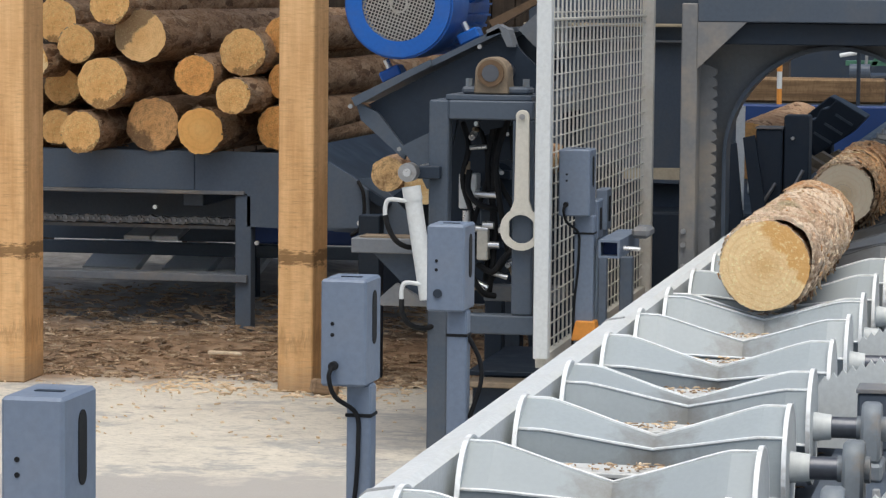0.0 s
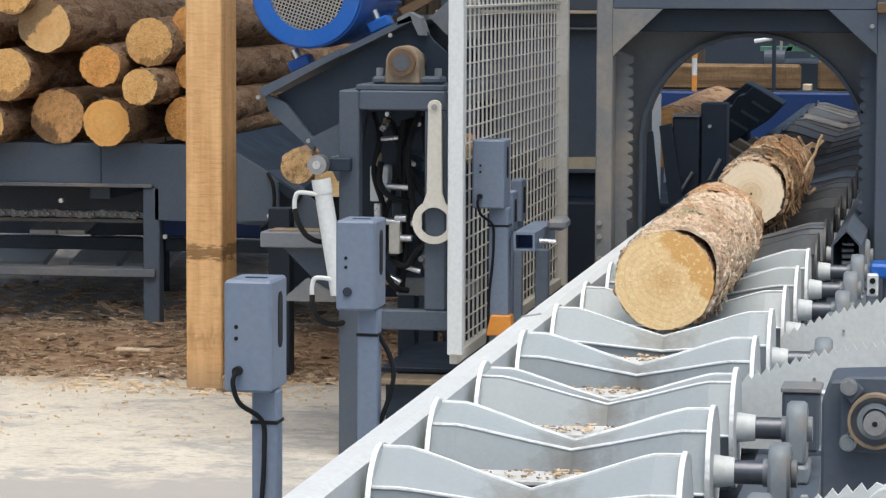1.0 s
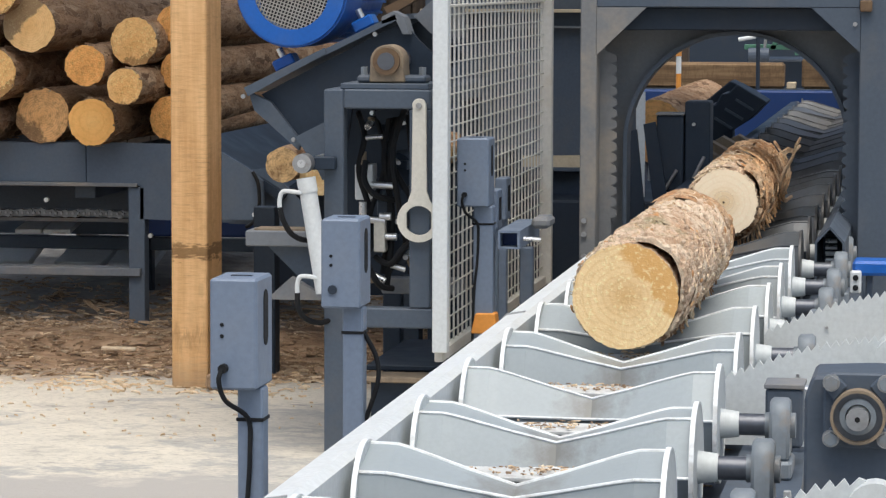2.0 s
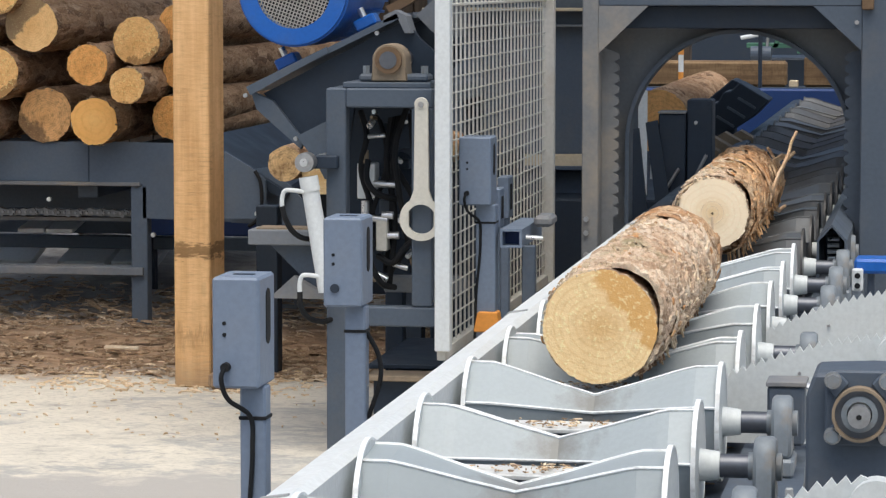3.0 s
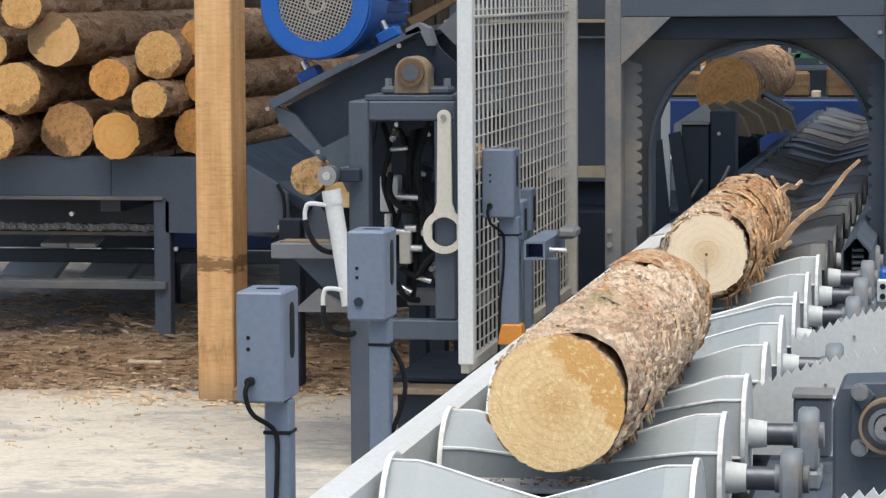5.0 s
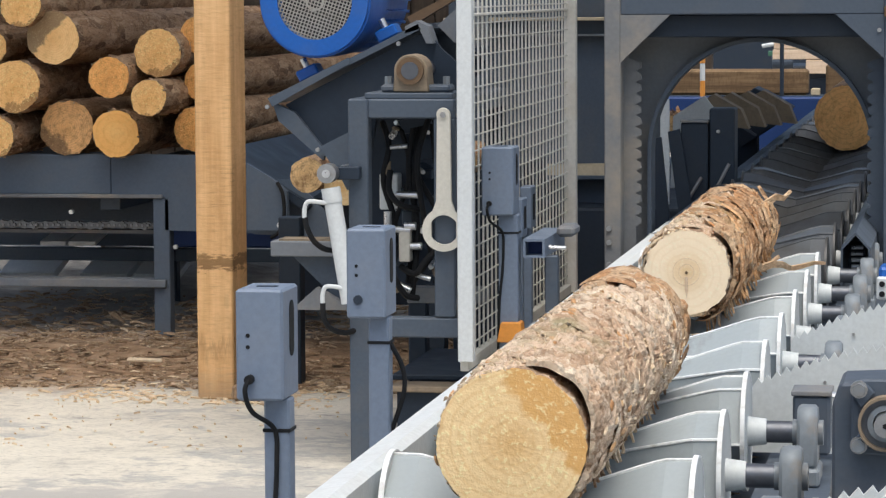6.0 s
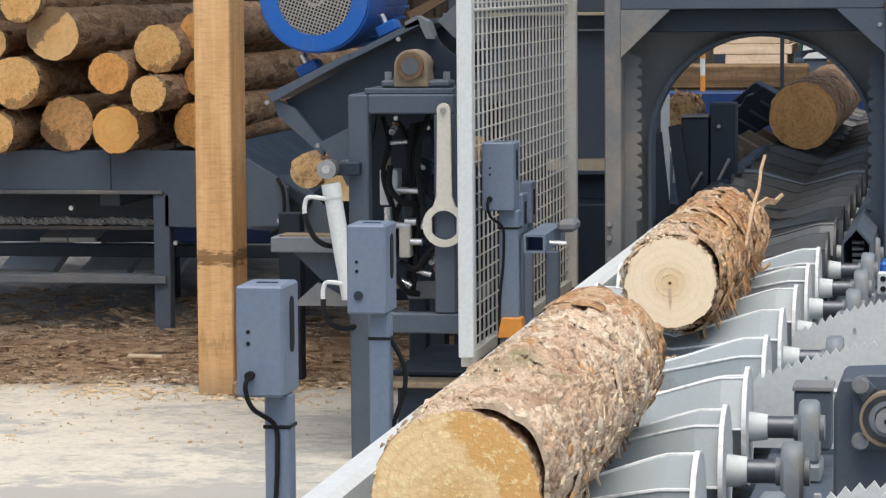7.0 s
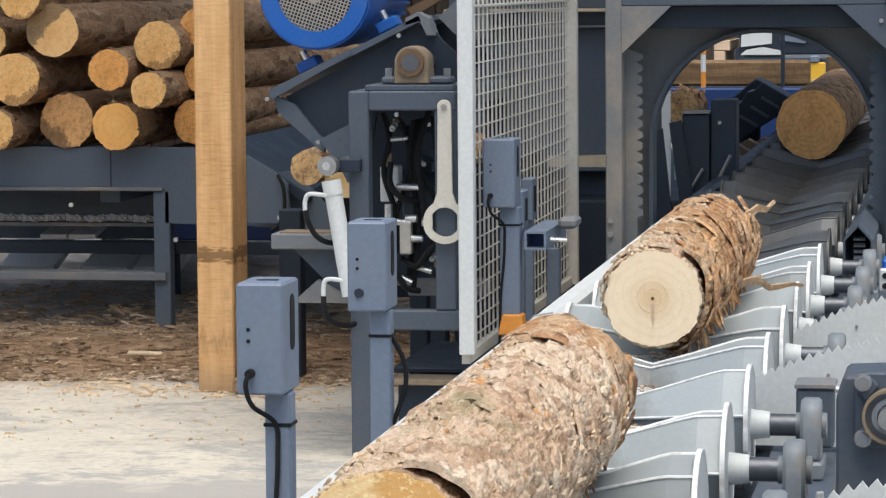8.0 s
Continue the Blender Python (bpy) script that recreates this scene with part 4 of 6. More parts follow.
# ---- arch over the conveyor ----
def build_arch():
    t = thing("steel_arch", "blue-grey steel portal with an arched opening over the conveyor", "machine portal")
    part("column", box(-0.563, -0.504, 11.0, 11.35, 0, 1.6, 0.004), "dust_coat", t, "dust-covered column")
    part("column", box(0.437, 0.56, 11.0, 11.35, 0, 1.6, 0.004), "grey", t)
    part("lintel", box(-0.504, 0.437, 11.0, 11.35, 1.532, 1.62, 0.004), "grey", t)
    part("gusset", slab([(-0.504, 1.532), (-0.504, 1.36), (-0.325, 1.532)], 11.0, 11.012), "dust_coat", t)
    part("gusset", slab([(0.437, 1.532), (0.437, 1.375), (0.265, 1.532)], 11.0, 11.012), "grey", t)
    # plate with the arched opening
    cx, cz, r = -0.015, 1.03, 0.415
    arc = [(cx + r * math.cos(radians(a)), cz + r * math.sin(radians(a))) for a in range(0, 181, 6)]
    poly = [(0.437, 1.532), (0.437, 0.3), (cx + r, 0.3)] + arc + [(cx - r, 0.3), (-0.504, 0.3), (-0.504, 1.532)]
    part("opening_plate", slab(poly, 11.27, 11.285), "grey_dusty", t)
    r2 = 0.4
    arc2 = [(cx + r2 * math.cos(radians(a)), cz + r2 * math.sin(radians(a))) for a in range(0, 181, 6)]
    inner = [(cx + r * math.cos(radians(a)), cz + r * math.sin(radians(a))) for a in range(180, -1, -6)]
    part("opening_rim", slab([(cx + r2, 0.5)] + arc2 + [(cx - r2, 0.5), (cx - r, 0.5)] + inner + [(cx + r, 0.5)], 11.22, 11.36), "grey", t)
    # Dark box added in place of the shaded recess under the lintel.
    part("inner_beam", box(-0.5, 0.43, 11.06, 11.25, 1.45, 1.531, 0.004), "dark", t)
    for s, x in ((1, -0.458), (-1, 0.392)):
        pts = [(x - s * 0.046, 0.6), (x, 0.6)]
        for i in range(15):
            z = 0.76 + 0.0405 * i
            pts += [(x - s * 0.004, z), (x + s * 0.017, z + 0.012), (x + s * 0.015, z + 0.03)]
        pts += [(x - s * 0.046, 1.38)]
        part("toothed_liner", slab(pts, 11.12, 11.13), "dust_coat" if s > 0 else "grey", t)
    for z in (0.71, 0.76, 0.63):
        part("bolt", rod((-0.545, 11.0, z), (-0.545, 10.985, z), 0.01, 8), "steel", t)
    part("bolt", rod((0.42, 11.0, 1.475), (0.42, 10.99, 1.475), 0.008, 8), "steel", t)
    part("lug", box(0.437, 0.48, 10.97, 11.0, 1.52, 1.56, 0.004), "rust", t)
    s = thing("warning_sign", "small yellow triangular warning sign on the portal", "sign")
    part("plate", slab([(-0.6, 1.05), (-0.555, 1.05), (-0.5775, 1.09)], 11.36, 11.363), "yellow", s)


build_arch()


# ---- sensor boxes on stands ----
def sensor_box(x, y, label, w=0.092, d=0.135, zt=1.064, h=0.213, cable=True, screw=False, stand_x=0.044, stand_w=0.05, foot=None, dust=False):
    t = thing("sensor_box", label, "sensor box", pose(x, y, 0), "sensor boxes along the conveyor")
    b = part("box", box(0, w, 0, d, zt - h, zt, 0.005), "boxpaint", t)
    part("top_slot", box(w * 0.3, w * 0.75, d * 0.42, d * 0.52, zt - 0.002, zt + 0.0015, 0), "dark", b)
    bm = bmesh.new()
    n, zc, hh, ww = 10, zt - 0.08, 0.036, 0.018
    pts = [(d * 0.55 + ww * math.cos(a), zc + hh + ww * math.sin(a)) for a in [math.pi * i / n for i in range(n + 1)]]
    pts += [(d * 0.55 + ww * math.cos(a), zc - hh + ww * math.sin(a)) for a in [math.pi + math.pi * i / n for i in range(n + 1)]]
    part("lens_slot", slab(pts, w - 0.002, w + 0.0015, 0, bm, "x"), "black", b, "dark oval window")
    for z in (zt - 0.088, zt - 0.11):
        part("indicator_hole", rod((w * 0.26, -0.0015, z), (w * 0.26, 0.003, z), 0.004, 10), "black", b)
    part("stand", box(stand_x, stand_x + stand_w, 0.04, 0.04 + stand_w, 0, zt - h, 0.004), "boxpaint", t)
    part("tie", box(stand_x - 0.002, stand_x + stand_w + 0.002, 0.037, 0.044 + stand_w, zt - h - 0.065, zt - h - 0.058, 0.001), "black", t)
    part("base_plate", box(stand_x - 0.04, stand_x + stand_w + 0.04, 0.0, 0.13, 0, 0.01, 0.002), "boxpaint", t)
    if cable:
        part("gland", rod((0.028, 0.0, zt - h + 0.042), (0.028, -0.018, zt - h + 0.042), 0.009, 10), "black", b)
        z = zt - h
        part("cable", tube([(0.028, -0.015, z + 0.042), (0.022, -0.02, z + 0.02), (0.032, -0.006, z - 0.02), (0.066, 0.034, z - 0.058), (0.07, 0.034, z - 0.12), (0.066, 0.034, z - 0.2), (0.056, 0.034, z - 0.3), (0.05, 0.03, z - 0.5), (0.04, 0.02, 0.05), (0.0, -0.05, 0.02)], 0.0048), "black", t, "black cable")
    if screw:
        part("screw", rod((w * 0.3, 0.0, zt - h + 0.045), (w * 0.3, -0.006, zt - h + 0.045), 0.011, 12), "dark", b)
        z = zt - h
        part("cable", tube([(0.09, 0.06, z - 0.06), (0.12, 0.07, z - 0.12), (0.125, 0.07, z - 0.18), (0.1, 0.07, z - 0.26), (0.088, 0.07, z - 0.3)], 0.006), "black", t, "black cable")
    if foot:
        part("bracket", slab([(stand_x - 0.005, foot), (stand_x + stand_w + 0.02, foot), (stand_x + stand_w + 0.01, foot + 0.07), (stand_x + 0.01, foot + 0.07)], 0.02, 0.1, 0.004), "orange", t, "orange painted bracket")
    return t


sensor_box(-0.64, 3.79, "blue-grey sensor box on a square steel stand", 0.092, 0.15, cable=False)
sensor_box(-0.623, 5.62, "blue-grey sensor box with a hanging black cable on a steel stand")
sensor_box(-0.709, 7.08, "blue-grey sensor box with a slotted screw on a steel stand", 0.094, 0.14, cable=False, screw=True)
sensor_box(-0.906, 10.33, "blue-grey sensor box on a stand with an orange bracket", 0.11, 0.145, 1.089, 0.235, stand_x=0.052, stand_w=0.068, foot=0.415)


# ---- sizing machine beside the conveyor ----
def build_machine():
    t = thing("sizing_machine", "blue-grey square-tube machine frame with hydraulics inside", "machine")
    X0, X1, X2, X3, Z1, Z2, YF = -1.344, -1.275, -1.048, -0.976, 1.192, 1.258, 10.2
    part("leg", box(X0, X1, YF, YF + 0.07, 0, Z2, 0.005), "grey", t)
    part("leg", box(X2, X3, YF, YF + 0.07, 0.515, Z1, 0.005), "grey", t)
    # Rear legs take a darker colour than the front legs.
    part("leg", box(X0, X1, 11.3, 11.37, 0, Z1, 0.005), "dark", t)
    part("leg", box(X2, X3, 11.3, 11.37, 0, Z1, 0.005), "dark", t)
    part("top_beam", box(X1, X3, YF, YF + 0.07, Z1, Z2, 0.005), "grey", t)
    part("side_beam", box(X0, X1, YF + 0.07, 11.37, Z1, Z2, 0.005), "grey", t)
    part("side_beam", box(X2, X3, YF + 0.07, 11.37, Z1, Z2, 0.005), "grey", t)
    part("lower_beam", box(X1, X3 + 0.02, YF, YF + 0.07, 0.445, 0.513, 0.005), "grey", t)
    part("lower_beam", box(X1, X3, 10.9, 10.96, 0.49, 0.55, 0.005), "grey_dusty", t)
    # Added sheet: gives the shaded interior of the frame a dark colour.
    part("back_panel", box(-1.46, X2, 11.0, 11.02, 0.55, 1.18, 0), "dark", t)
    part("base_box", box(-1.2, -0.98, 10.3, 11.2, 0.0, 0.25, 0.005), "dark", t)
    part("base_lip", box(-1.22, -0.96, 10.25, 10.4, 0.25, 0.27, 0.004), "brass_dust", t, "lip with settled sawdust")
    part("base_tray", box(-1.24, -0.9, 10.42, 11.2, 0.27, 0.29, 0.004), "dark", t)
    part("bearing_plate", box(-1.29, -0.985, 10.22, 10.5, Z2, Z2 + 0.02, 0.003), "grey", t)

    p = thing("pillow_bearing", "dusty pillow block bearing on top of the machine frame", "bearing")
    part("foot", box(-1.24, -1.0, 10.25, 10.36, 1.279, 1.305, 0.008), "grey", p)
    for bx in (-1.222, -1.02):
        part("foot_bolt", rod((bx, 10.3, 1.305), (bx, 10.3, 1.332), 0.013, 6), "cast", p)
    part("housing", slab([(-1.195, 1.281)] + [(-1.133 + 0.058 * math.cos(a), 1.353 + 0.056 * math.sin(a)) for a in [math.pi * 1.05 - i * math.pi * 1.1 / 14 for i in range(15)]] + [(-1.07, 1.281)], 10.24, 10.35, 0.004), "brass_dust", p, "", True)
    part("bore_ring", ringplate((-1.133, 1.353), 0.046, 0.03, 10.222, 10.245), "rust", p, "", True)
    part("shaft", rod((-1.133, 10.22, 1.353), (-1.133, 11.0, 1.353), 0.03, 20), "shaft", p, "", True)

    # hydraulics inside the frame
    h = thing("valve_block", "white hydraulic valve blocks with black hoses and plated fittings", "valve block", pose(-0.06, 0, 0))
    part("block", box(-1.235, -1.17, 10.5, 10.58, 0.86, 0.985, 0.004), "white", h)
    part("block", box(-1.16, -1.12, 10.46, 10.54, 0.68, 0.8, 0.004), "wrench", h)
    for (x0, z0, x1, z1, r) in ((-1.17, 0.915, -1.08, 0.913, 0.012), (-1.14, 0.805, -1.1, 0.805, 0.014), (-1.2, 0.855, -1.2, 0.79, 0.014), (-1.195, 0.795, -1.12, 0.79, 0.012), (-1.12, 0.735, -1.08, 0.735, 0.013), (-1.1, 0.635, -1.05, 0.62, 0.009), (-1.16, 0.6, -1.12, 0.58, 0.01), (-1.19, 1.08, -1.13, 1.085, 0.008)):
        part("fitting", rod((x0, 10.47, z0), (x1, 10.47, z1), r, 10), "chrome", h, "", True)
    part("fitting", rod((-1.205, 10.5, 0.985), (-1.205, 10.5, 1.03), 0.012, 8), "brass_dust", h)
    for pts in (((-1.19, 10.47, 1.0), (-1.19, 10.45, 0.93), (-1.15, 10.45, 0.88), (-1.08, 10.5, 0.86)), ((-1.05, 10.5, 1.2), (-1.09, 10.46, 1.05), (-1.08, 10.46, 0.9), (-1.05, 10.5, 0.7)),
                ((-1.16, 10.5, 0.66), (-1.1, 10.45, 0.64), (-1.06, 10.45, 0.69), (-1.03, 10.5, 0.72)), ((-1.24, 10.6, 1.16), (-1.2, 10.5, 1.08), (-1.22, 10.5, 0.96), (-1.18, 10.5, 0.8), (-1.2, 10.5, 0.55)),
                ((-1.11, 10.52, 1.18), (-1.13, 10.5, 1.0), (-1.1, 10.5, 0.8), (-1.12, 10.5, 0.56)), ((-1.16, 10.55, 0.75), (-1.18, 10.45, 0.66), (-1.14, 10.45, 0.57), (-1.1, 10.5, 0.55))):
        part("hose", tube(pts, 0.011), "black", h, "black hose")
    rnd = random.Random(8)
    for i in range(16):
        x, z = rnd.uniform(-1.2, -1.03), rnd.uniform(0.57, 1.16)
        part("fitting", rod((x, 10.55, z), (x + rnd.uniform(-0.03, 0.03), 10.5, z + rnd.uniform(-0.02, 0.02)), rnd.uniform(0.006, 0.012), 8), "chrome" if i % 3 else "brass_dust", h)
    for i in range(6):
        x, z = rnd.uniform(-1.2, -1.06), rnd.uniform(0.58, 1.12)
        part("manifold", box(x, x + rnd.uniform(0.03, 0.07), 10.56, 10.62, z, z + rnd.uniform(0.03, 0.08), 0.004), "grey" if i % 2 else "dark", h)
    for i in range(5):
        x = rnd.uniform(-1.2, -1.05)
        part("hose", tube([(x, 10.54, 1.17), (x + rnd.uniform(-0.05, 0.05), 10.5, 1.0), (x + rnd.uniform(-0.08, 0.08), 10.5, 0.8), (x + rnd.uniform(-0.05, 0.05), 10.54, 0.6)], 0.009), "black", h, "black hose")
    part("arm", slab([(-1.17, 1.17), (-1.06, 1.19), (-1.05, 1.16), (-1.15, 1.14)], 10.5, 10.56), "dark", h)
    part("arm", slab([(-1.19, 1.12), (-1.05, 1.13), (-1.05, 1.1), (-1.18, 1.1)], 10.56, 10.62), "dark", h)
    part("motor_body", rod((-1.12, 10.65, 0.95), (-1.12, 10.85, 0.95), 0.07, 20), "dark", h, "", True)
    part("motor_body", rod((-1.13, 10.65, 0.66), (-1.13, 10.85, 0.66), 0.06, 20), "dark", h, "", True)

    w = thing("wrench", "large pale ring wrench hanging on the machine frame", "wrench")
    shank = [(-1.052, 0.872), (-1.036, 0.915), (-1.032, 1.2)] + [(-1.01 + 0.024 * math.cos(a), 1.206 + 0.024 * math.sin(a)) for a in [math.pi - i * math.pi / 8 for i in range(9)]] + [(-0.986, 1.2), (-0.983, 0.915), (-0.968, 0.872)]
    part("handle", slab(shank, 10.17, 10.185, 0.002), "wrench", w)
    bm = ringplate((-1.01, 0.817), 0.074, 0.05, 10.168, 10.187, 36)
    part("ring", bm, "wrench", w)
    for x in (-1.061, -0.967):
        part("jaw_flat", box(x, x + 0.008, 10.17, 10.186, 0.79, 0.845, 0), "wrench", w)
    part("hook", rod((-1.01, 10.16, 1.206), (-1.01, 10.21, 1.206), 0.01, 10), "steel", w)

    # tilting motor mount
    k = thing("motor_mount", "dark grey tilted motor mount with welded plate sides", "machine mount")
    part("side_plate", slab([(-1.64, 1.225), (-1.13, 1.485), (-1.08, 1.42), (-0.99, 1.34), (-0.99, 1.27), (-1.3, 1.262), (-1.34, 1.02), (-1.4, 1.01), (-1.5, 1.07), (-1.535, 1.11)], 10.55, 10.58), "dark", k)
    part("side_plate", slab([(-1.62, 1.25), (-1.15, 1.497), (-1.0, 1.35), (-1.36, 1.03), (-1.46, 1.06)], 11.1, 11.13), "dark", k)
    part("top_plate", slab([(-1.69, 1.246), (-1.155, 1.508), (-1.145, 1.49), (-1.68, 1.228)], 10.5, 11.2), "grey", k)
    part("front_lip", slab([(-1.69, 1.25), (-1.4, 1.392), (-1.395, 1.372), (-1.675, 1.22)], 10.49, 10.5), "grey", k)
    part("top_bracket", slab([(-1.2, 1.5), (-1.16, 1.52), (-1.12, 1.5), (-1.1, 1.44), (-1.125, 1.44), (-1.15, 1.49), (-1.2, 1.475)], 10.5, 10.6), "grey_dusty", k)
    part("skirt", slab([(-1.68, 1.235), (-1.66, 1.17), (-1.5, 1.03), (-1.49, 1.06), (-1.6, 1.2)], 10.52, 10.55), "grey", k)
    part("arm", slab([(-1.5, 1.08), (-1.43, 0.99), (-1.4, 0.93), (-1.36, 1.0), (-1.36, 1.15)], 10.45, 10.55), "grey", k)
    for x, z in ((-1.69, 1.22), (-1.22, 1.44), (-1.51, 1.07)):
        part("bolt", rod((x, 10.49, z), (x, 10.475, z), 0.008, 8), "steel", k)
    part("spout", slab([(-1.12, 1.5), (-1.03, 1.58), (-1.0, 1.55), (-1.0, 1.42), (-1.06, 1.44)], 10.7, 11.1), "grey_dusty", k)
    part("strut", slab([(-1.24, 1.53), (-1.06, 1.62), (-1.05, 1.6), (-1.22, 1.5)], 10.75, 10.8), "rust", k)

    m = thing("electric_motor", "large blue electric motor with a round wire fan grille", "motor")
    c = (-1.54, 1.588)
    tilt = pose(c[0], 0, c[1], 0, -26, 0)
    def at(bm):
        bmesh.ops.transform(bm, matrix=tilt, verts=bm.verts)
        return bm
    part("fan_cover", at(ringplate((0, 0), 0.2, 0.135, 10.6, 10.9, 56)), "blue", m, "", True)
    part("cover_lip", at(ringplate((0, 0), 0.192, 0.135, 10.585, 10.61, 56)), "blue", m, "", True)
    part("body", at(rod((0, 10.9, 0), (0, 11.45, 0), 0.175, 40)), "blue", m, "", True)
    fins = bmesh.new()
    for i in range(28):
        a = 6.2832 * i / 28
        box(-0.004, 0.004, 10.92, 11.4, 0.17, 0.195, 0, fins, Matrix.Rotation(a, 4, "Y"))
    tagged(part("finning", at(fins), "blue", m), kind="stuff")
    part("fan_shadow", at(rod((0, 10.66, 0), (0, 10.68, 0), 0.136, 32)), "black", m)
    g = bmesh.new()
    for i in range(-11, 12):
        s = i * 0.0122
        hl = math.sqrt(max(0.0, 0.137 ** 2 - s * s))
        for mm in (Matrix.Rotation(radians(45), 4, "Y"), Matrix.Rotation(radians(-45), 4, "Y")):
            box(s - 0.0019, s + 0.0019, 10.598, 10.602, -hl, hl, 0, g, mm)
    tagged(part("fan_grille", at(g), "grille", m, "pale wire fan grille"), kind="stuff")
    part("grille_ring", at(ringplate((0, 0), 0.034, 0.027, 10.592, 10.598, 24)), "grille", m)
    for x in (-0.16, 0.16):
        f = part("foot", at(box(x - 0.04, x + 0.04, 10.7, 10.8, -0.226, -0.185, 0.006)), "blue", m)
        part("bolt", at(rod((x, 10.74, -0.19), (x, 10.74, -0.15), 0.012, 8)), "chrome", m)
    part("terminal_box", at(box(0.12, 0.26, 10.95, 11.15, -0.08, 0.08, 0.01)), "blue", m)

    cy = thing("hydraulic_cylinder", "pale grey hydraulic cylinder with white elbows and black hoses", "hydraulic cylinder")
    A, B = Vector((-1.397, 10.12, 1.01)), Vector((-1.325, 10.12, 0.57))
    d = (B - A).normalized()
    part("barrel", rod(A + d * 0.06, B, 0.03, 20), "white", cy, "", True)
    part("head", rod(A + d * 0.05, A + d * 0.1, 0.033, 20), "white", cy, "", True)
    part("eye", rod((A.x, 10.09, A.z), (A.x, 10.15, A.z), 0.033, 18), "steel", cy, "", True)
    part("pin", rod((A.x, 10.08, A.z), (A.x, 10.5, A.z), 0.014, 12), "chrome", cy, "", True)
    part("clevis", box(A.x, A.x + 0.1, 10.16, 10.2, A.z - 0.025, A.z + 0.02, 0.004), "dark", cy)
    for z, hz in ((0.91, 0), (0.622, 0)):
        x = -1.4 if z > 0.7 else -1.34
        part("elbow", tube([(x, 10.1, z), (x - 0.06, 10.1, z + 0.005), (x - 0.075, 10.1, z - 0.02), (x - 0.075, 10.1, z - 0.06)], 0.008), "white", cy, "white elbow fitting", True)
    part("hose", tube([(-1.475, 10.1, 0.86), (-1.465, 10.1, 0.82), (-1.44, 10.12, 0.77), (-1.4, 10.16, 0.745), (-1.36, 10.25, 0.75)], 0.0095), "black", cy, "black hose", True)
    part("hose", tube([(-1.415, 10.1, 0.57), (-1.412, 10.1, 0.52), (-1.39, 10.12, 0.48), (-1.35, 10.17, 0.462), (-1.32, 10.22, 0.47)], 0.0095), "black", cy, "black hose", True)

    ch = thing("chip_chute", "grey steel chip chute with a dusty ledge", "chute")
    part("ledge", box(-1.677, -1.36, 10.45, 10.6, 0.696, 0.75, 0.004), "grey_dusty", ch)
    part("ledge_dust", box(-1.65, -1.37, 10.47, 10.58, 0.75, 0.756, 0), "brass_dust", ch)
    part("hopper", slab([(-1.61, 0.696), (-1.345, 0.696), (-1.345, 0.5), (-1.43, 0.52)], 10.5, 10.55), "grey", ch)
    part("foot_plate", slab([(-1.6, 0.51), (-1.51, 0.59), (-1.37, 0.51)], 10.44, 10.48), "grey_dusty", ch)

    log("log", 0.068, 2.2, "end_d", "bark_c", 77, "small rough log lying in the machine feed", group="logs in the machine feed", lump=0.12, at=pose(-1.795, 11.6, 0.912), segs=24, rows=20)
    log("log", 0.075, 2.2, "end_a", "bark_c", 78, "small rough log with an orange sawn end in the machine feed", group="logs in the machine feed", lump=0.1, at=pose(-1.665, 11.65, 0.865), segs=24, rows=20)
    log("log", 0.06, 0.35, "end_d", "bark_b", 79, "small rough log with a dark stained end in the machine feed", group="logs in the machine feed", lump=0.1, at=pose(-1.17, 11.5, 0.975), segs=24, rows=20)
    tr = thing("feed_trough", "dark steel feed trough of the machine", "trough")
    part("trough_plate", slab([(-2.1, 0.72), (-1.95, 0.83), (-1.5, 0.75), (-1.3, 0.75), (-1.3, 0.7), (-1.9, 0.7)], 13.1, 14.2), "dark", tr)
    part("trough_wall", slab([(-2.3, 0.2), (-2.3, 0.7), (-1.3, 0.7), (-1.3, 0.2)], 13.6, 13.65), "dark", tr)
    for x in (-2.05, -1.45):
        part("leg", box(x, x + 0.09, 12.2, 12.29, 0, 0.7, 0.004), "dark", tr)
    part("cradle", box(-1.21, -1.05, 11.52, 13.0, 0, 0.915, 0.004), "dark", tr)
    # Added sheet that stands for the darkness behind the frame.
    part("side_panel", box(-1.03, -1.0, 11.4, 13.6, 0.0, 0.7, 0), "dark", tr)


build_machine()


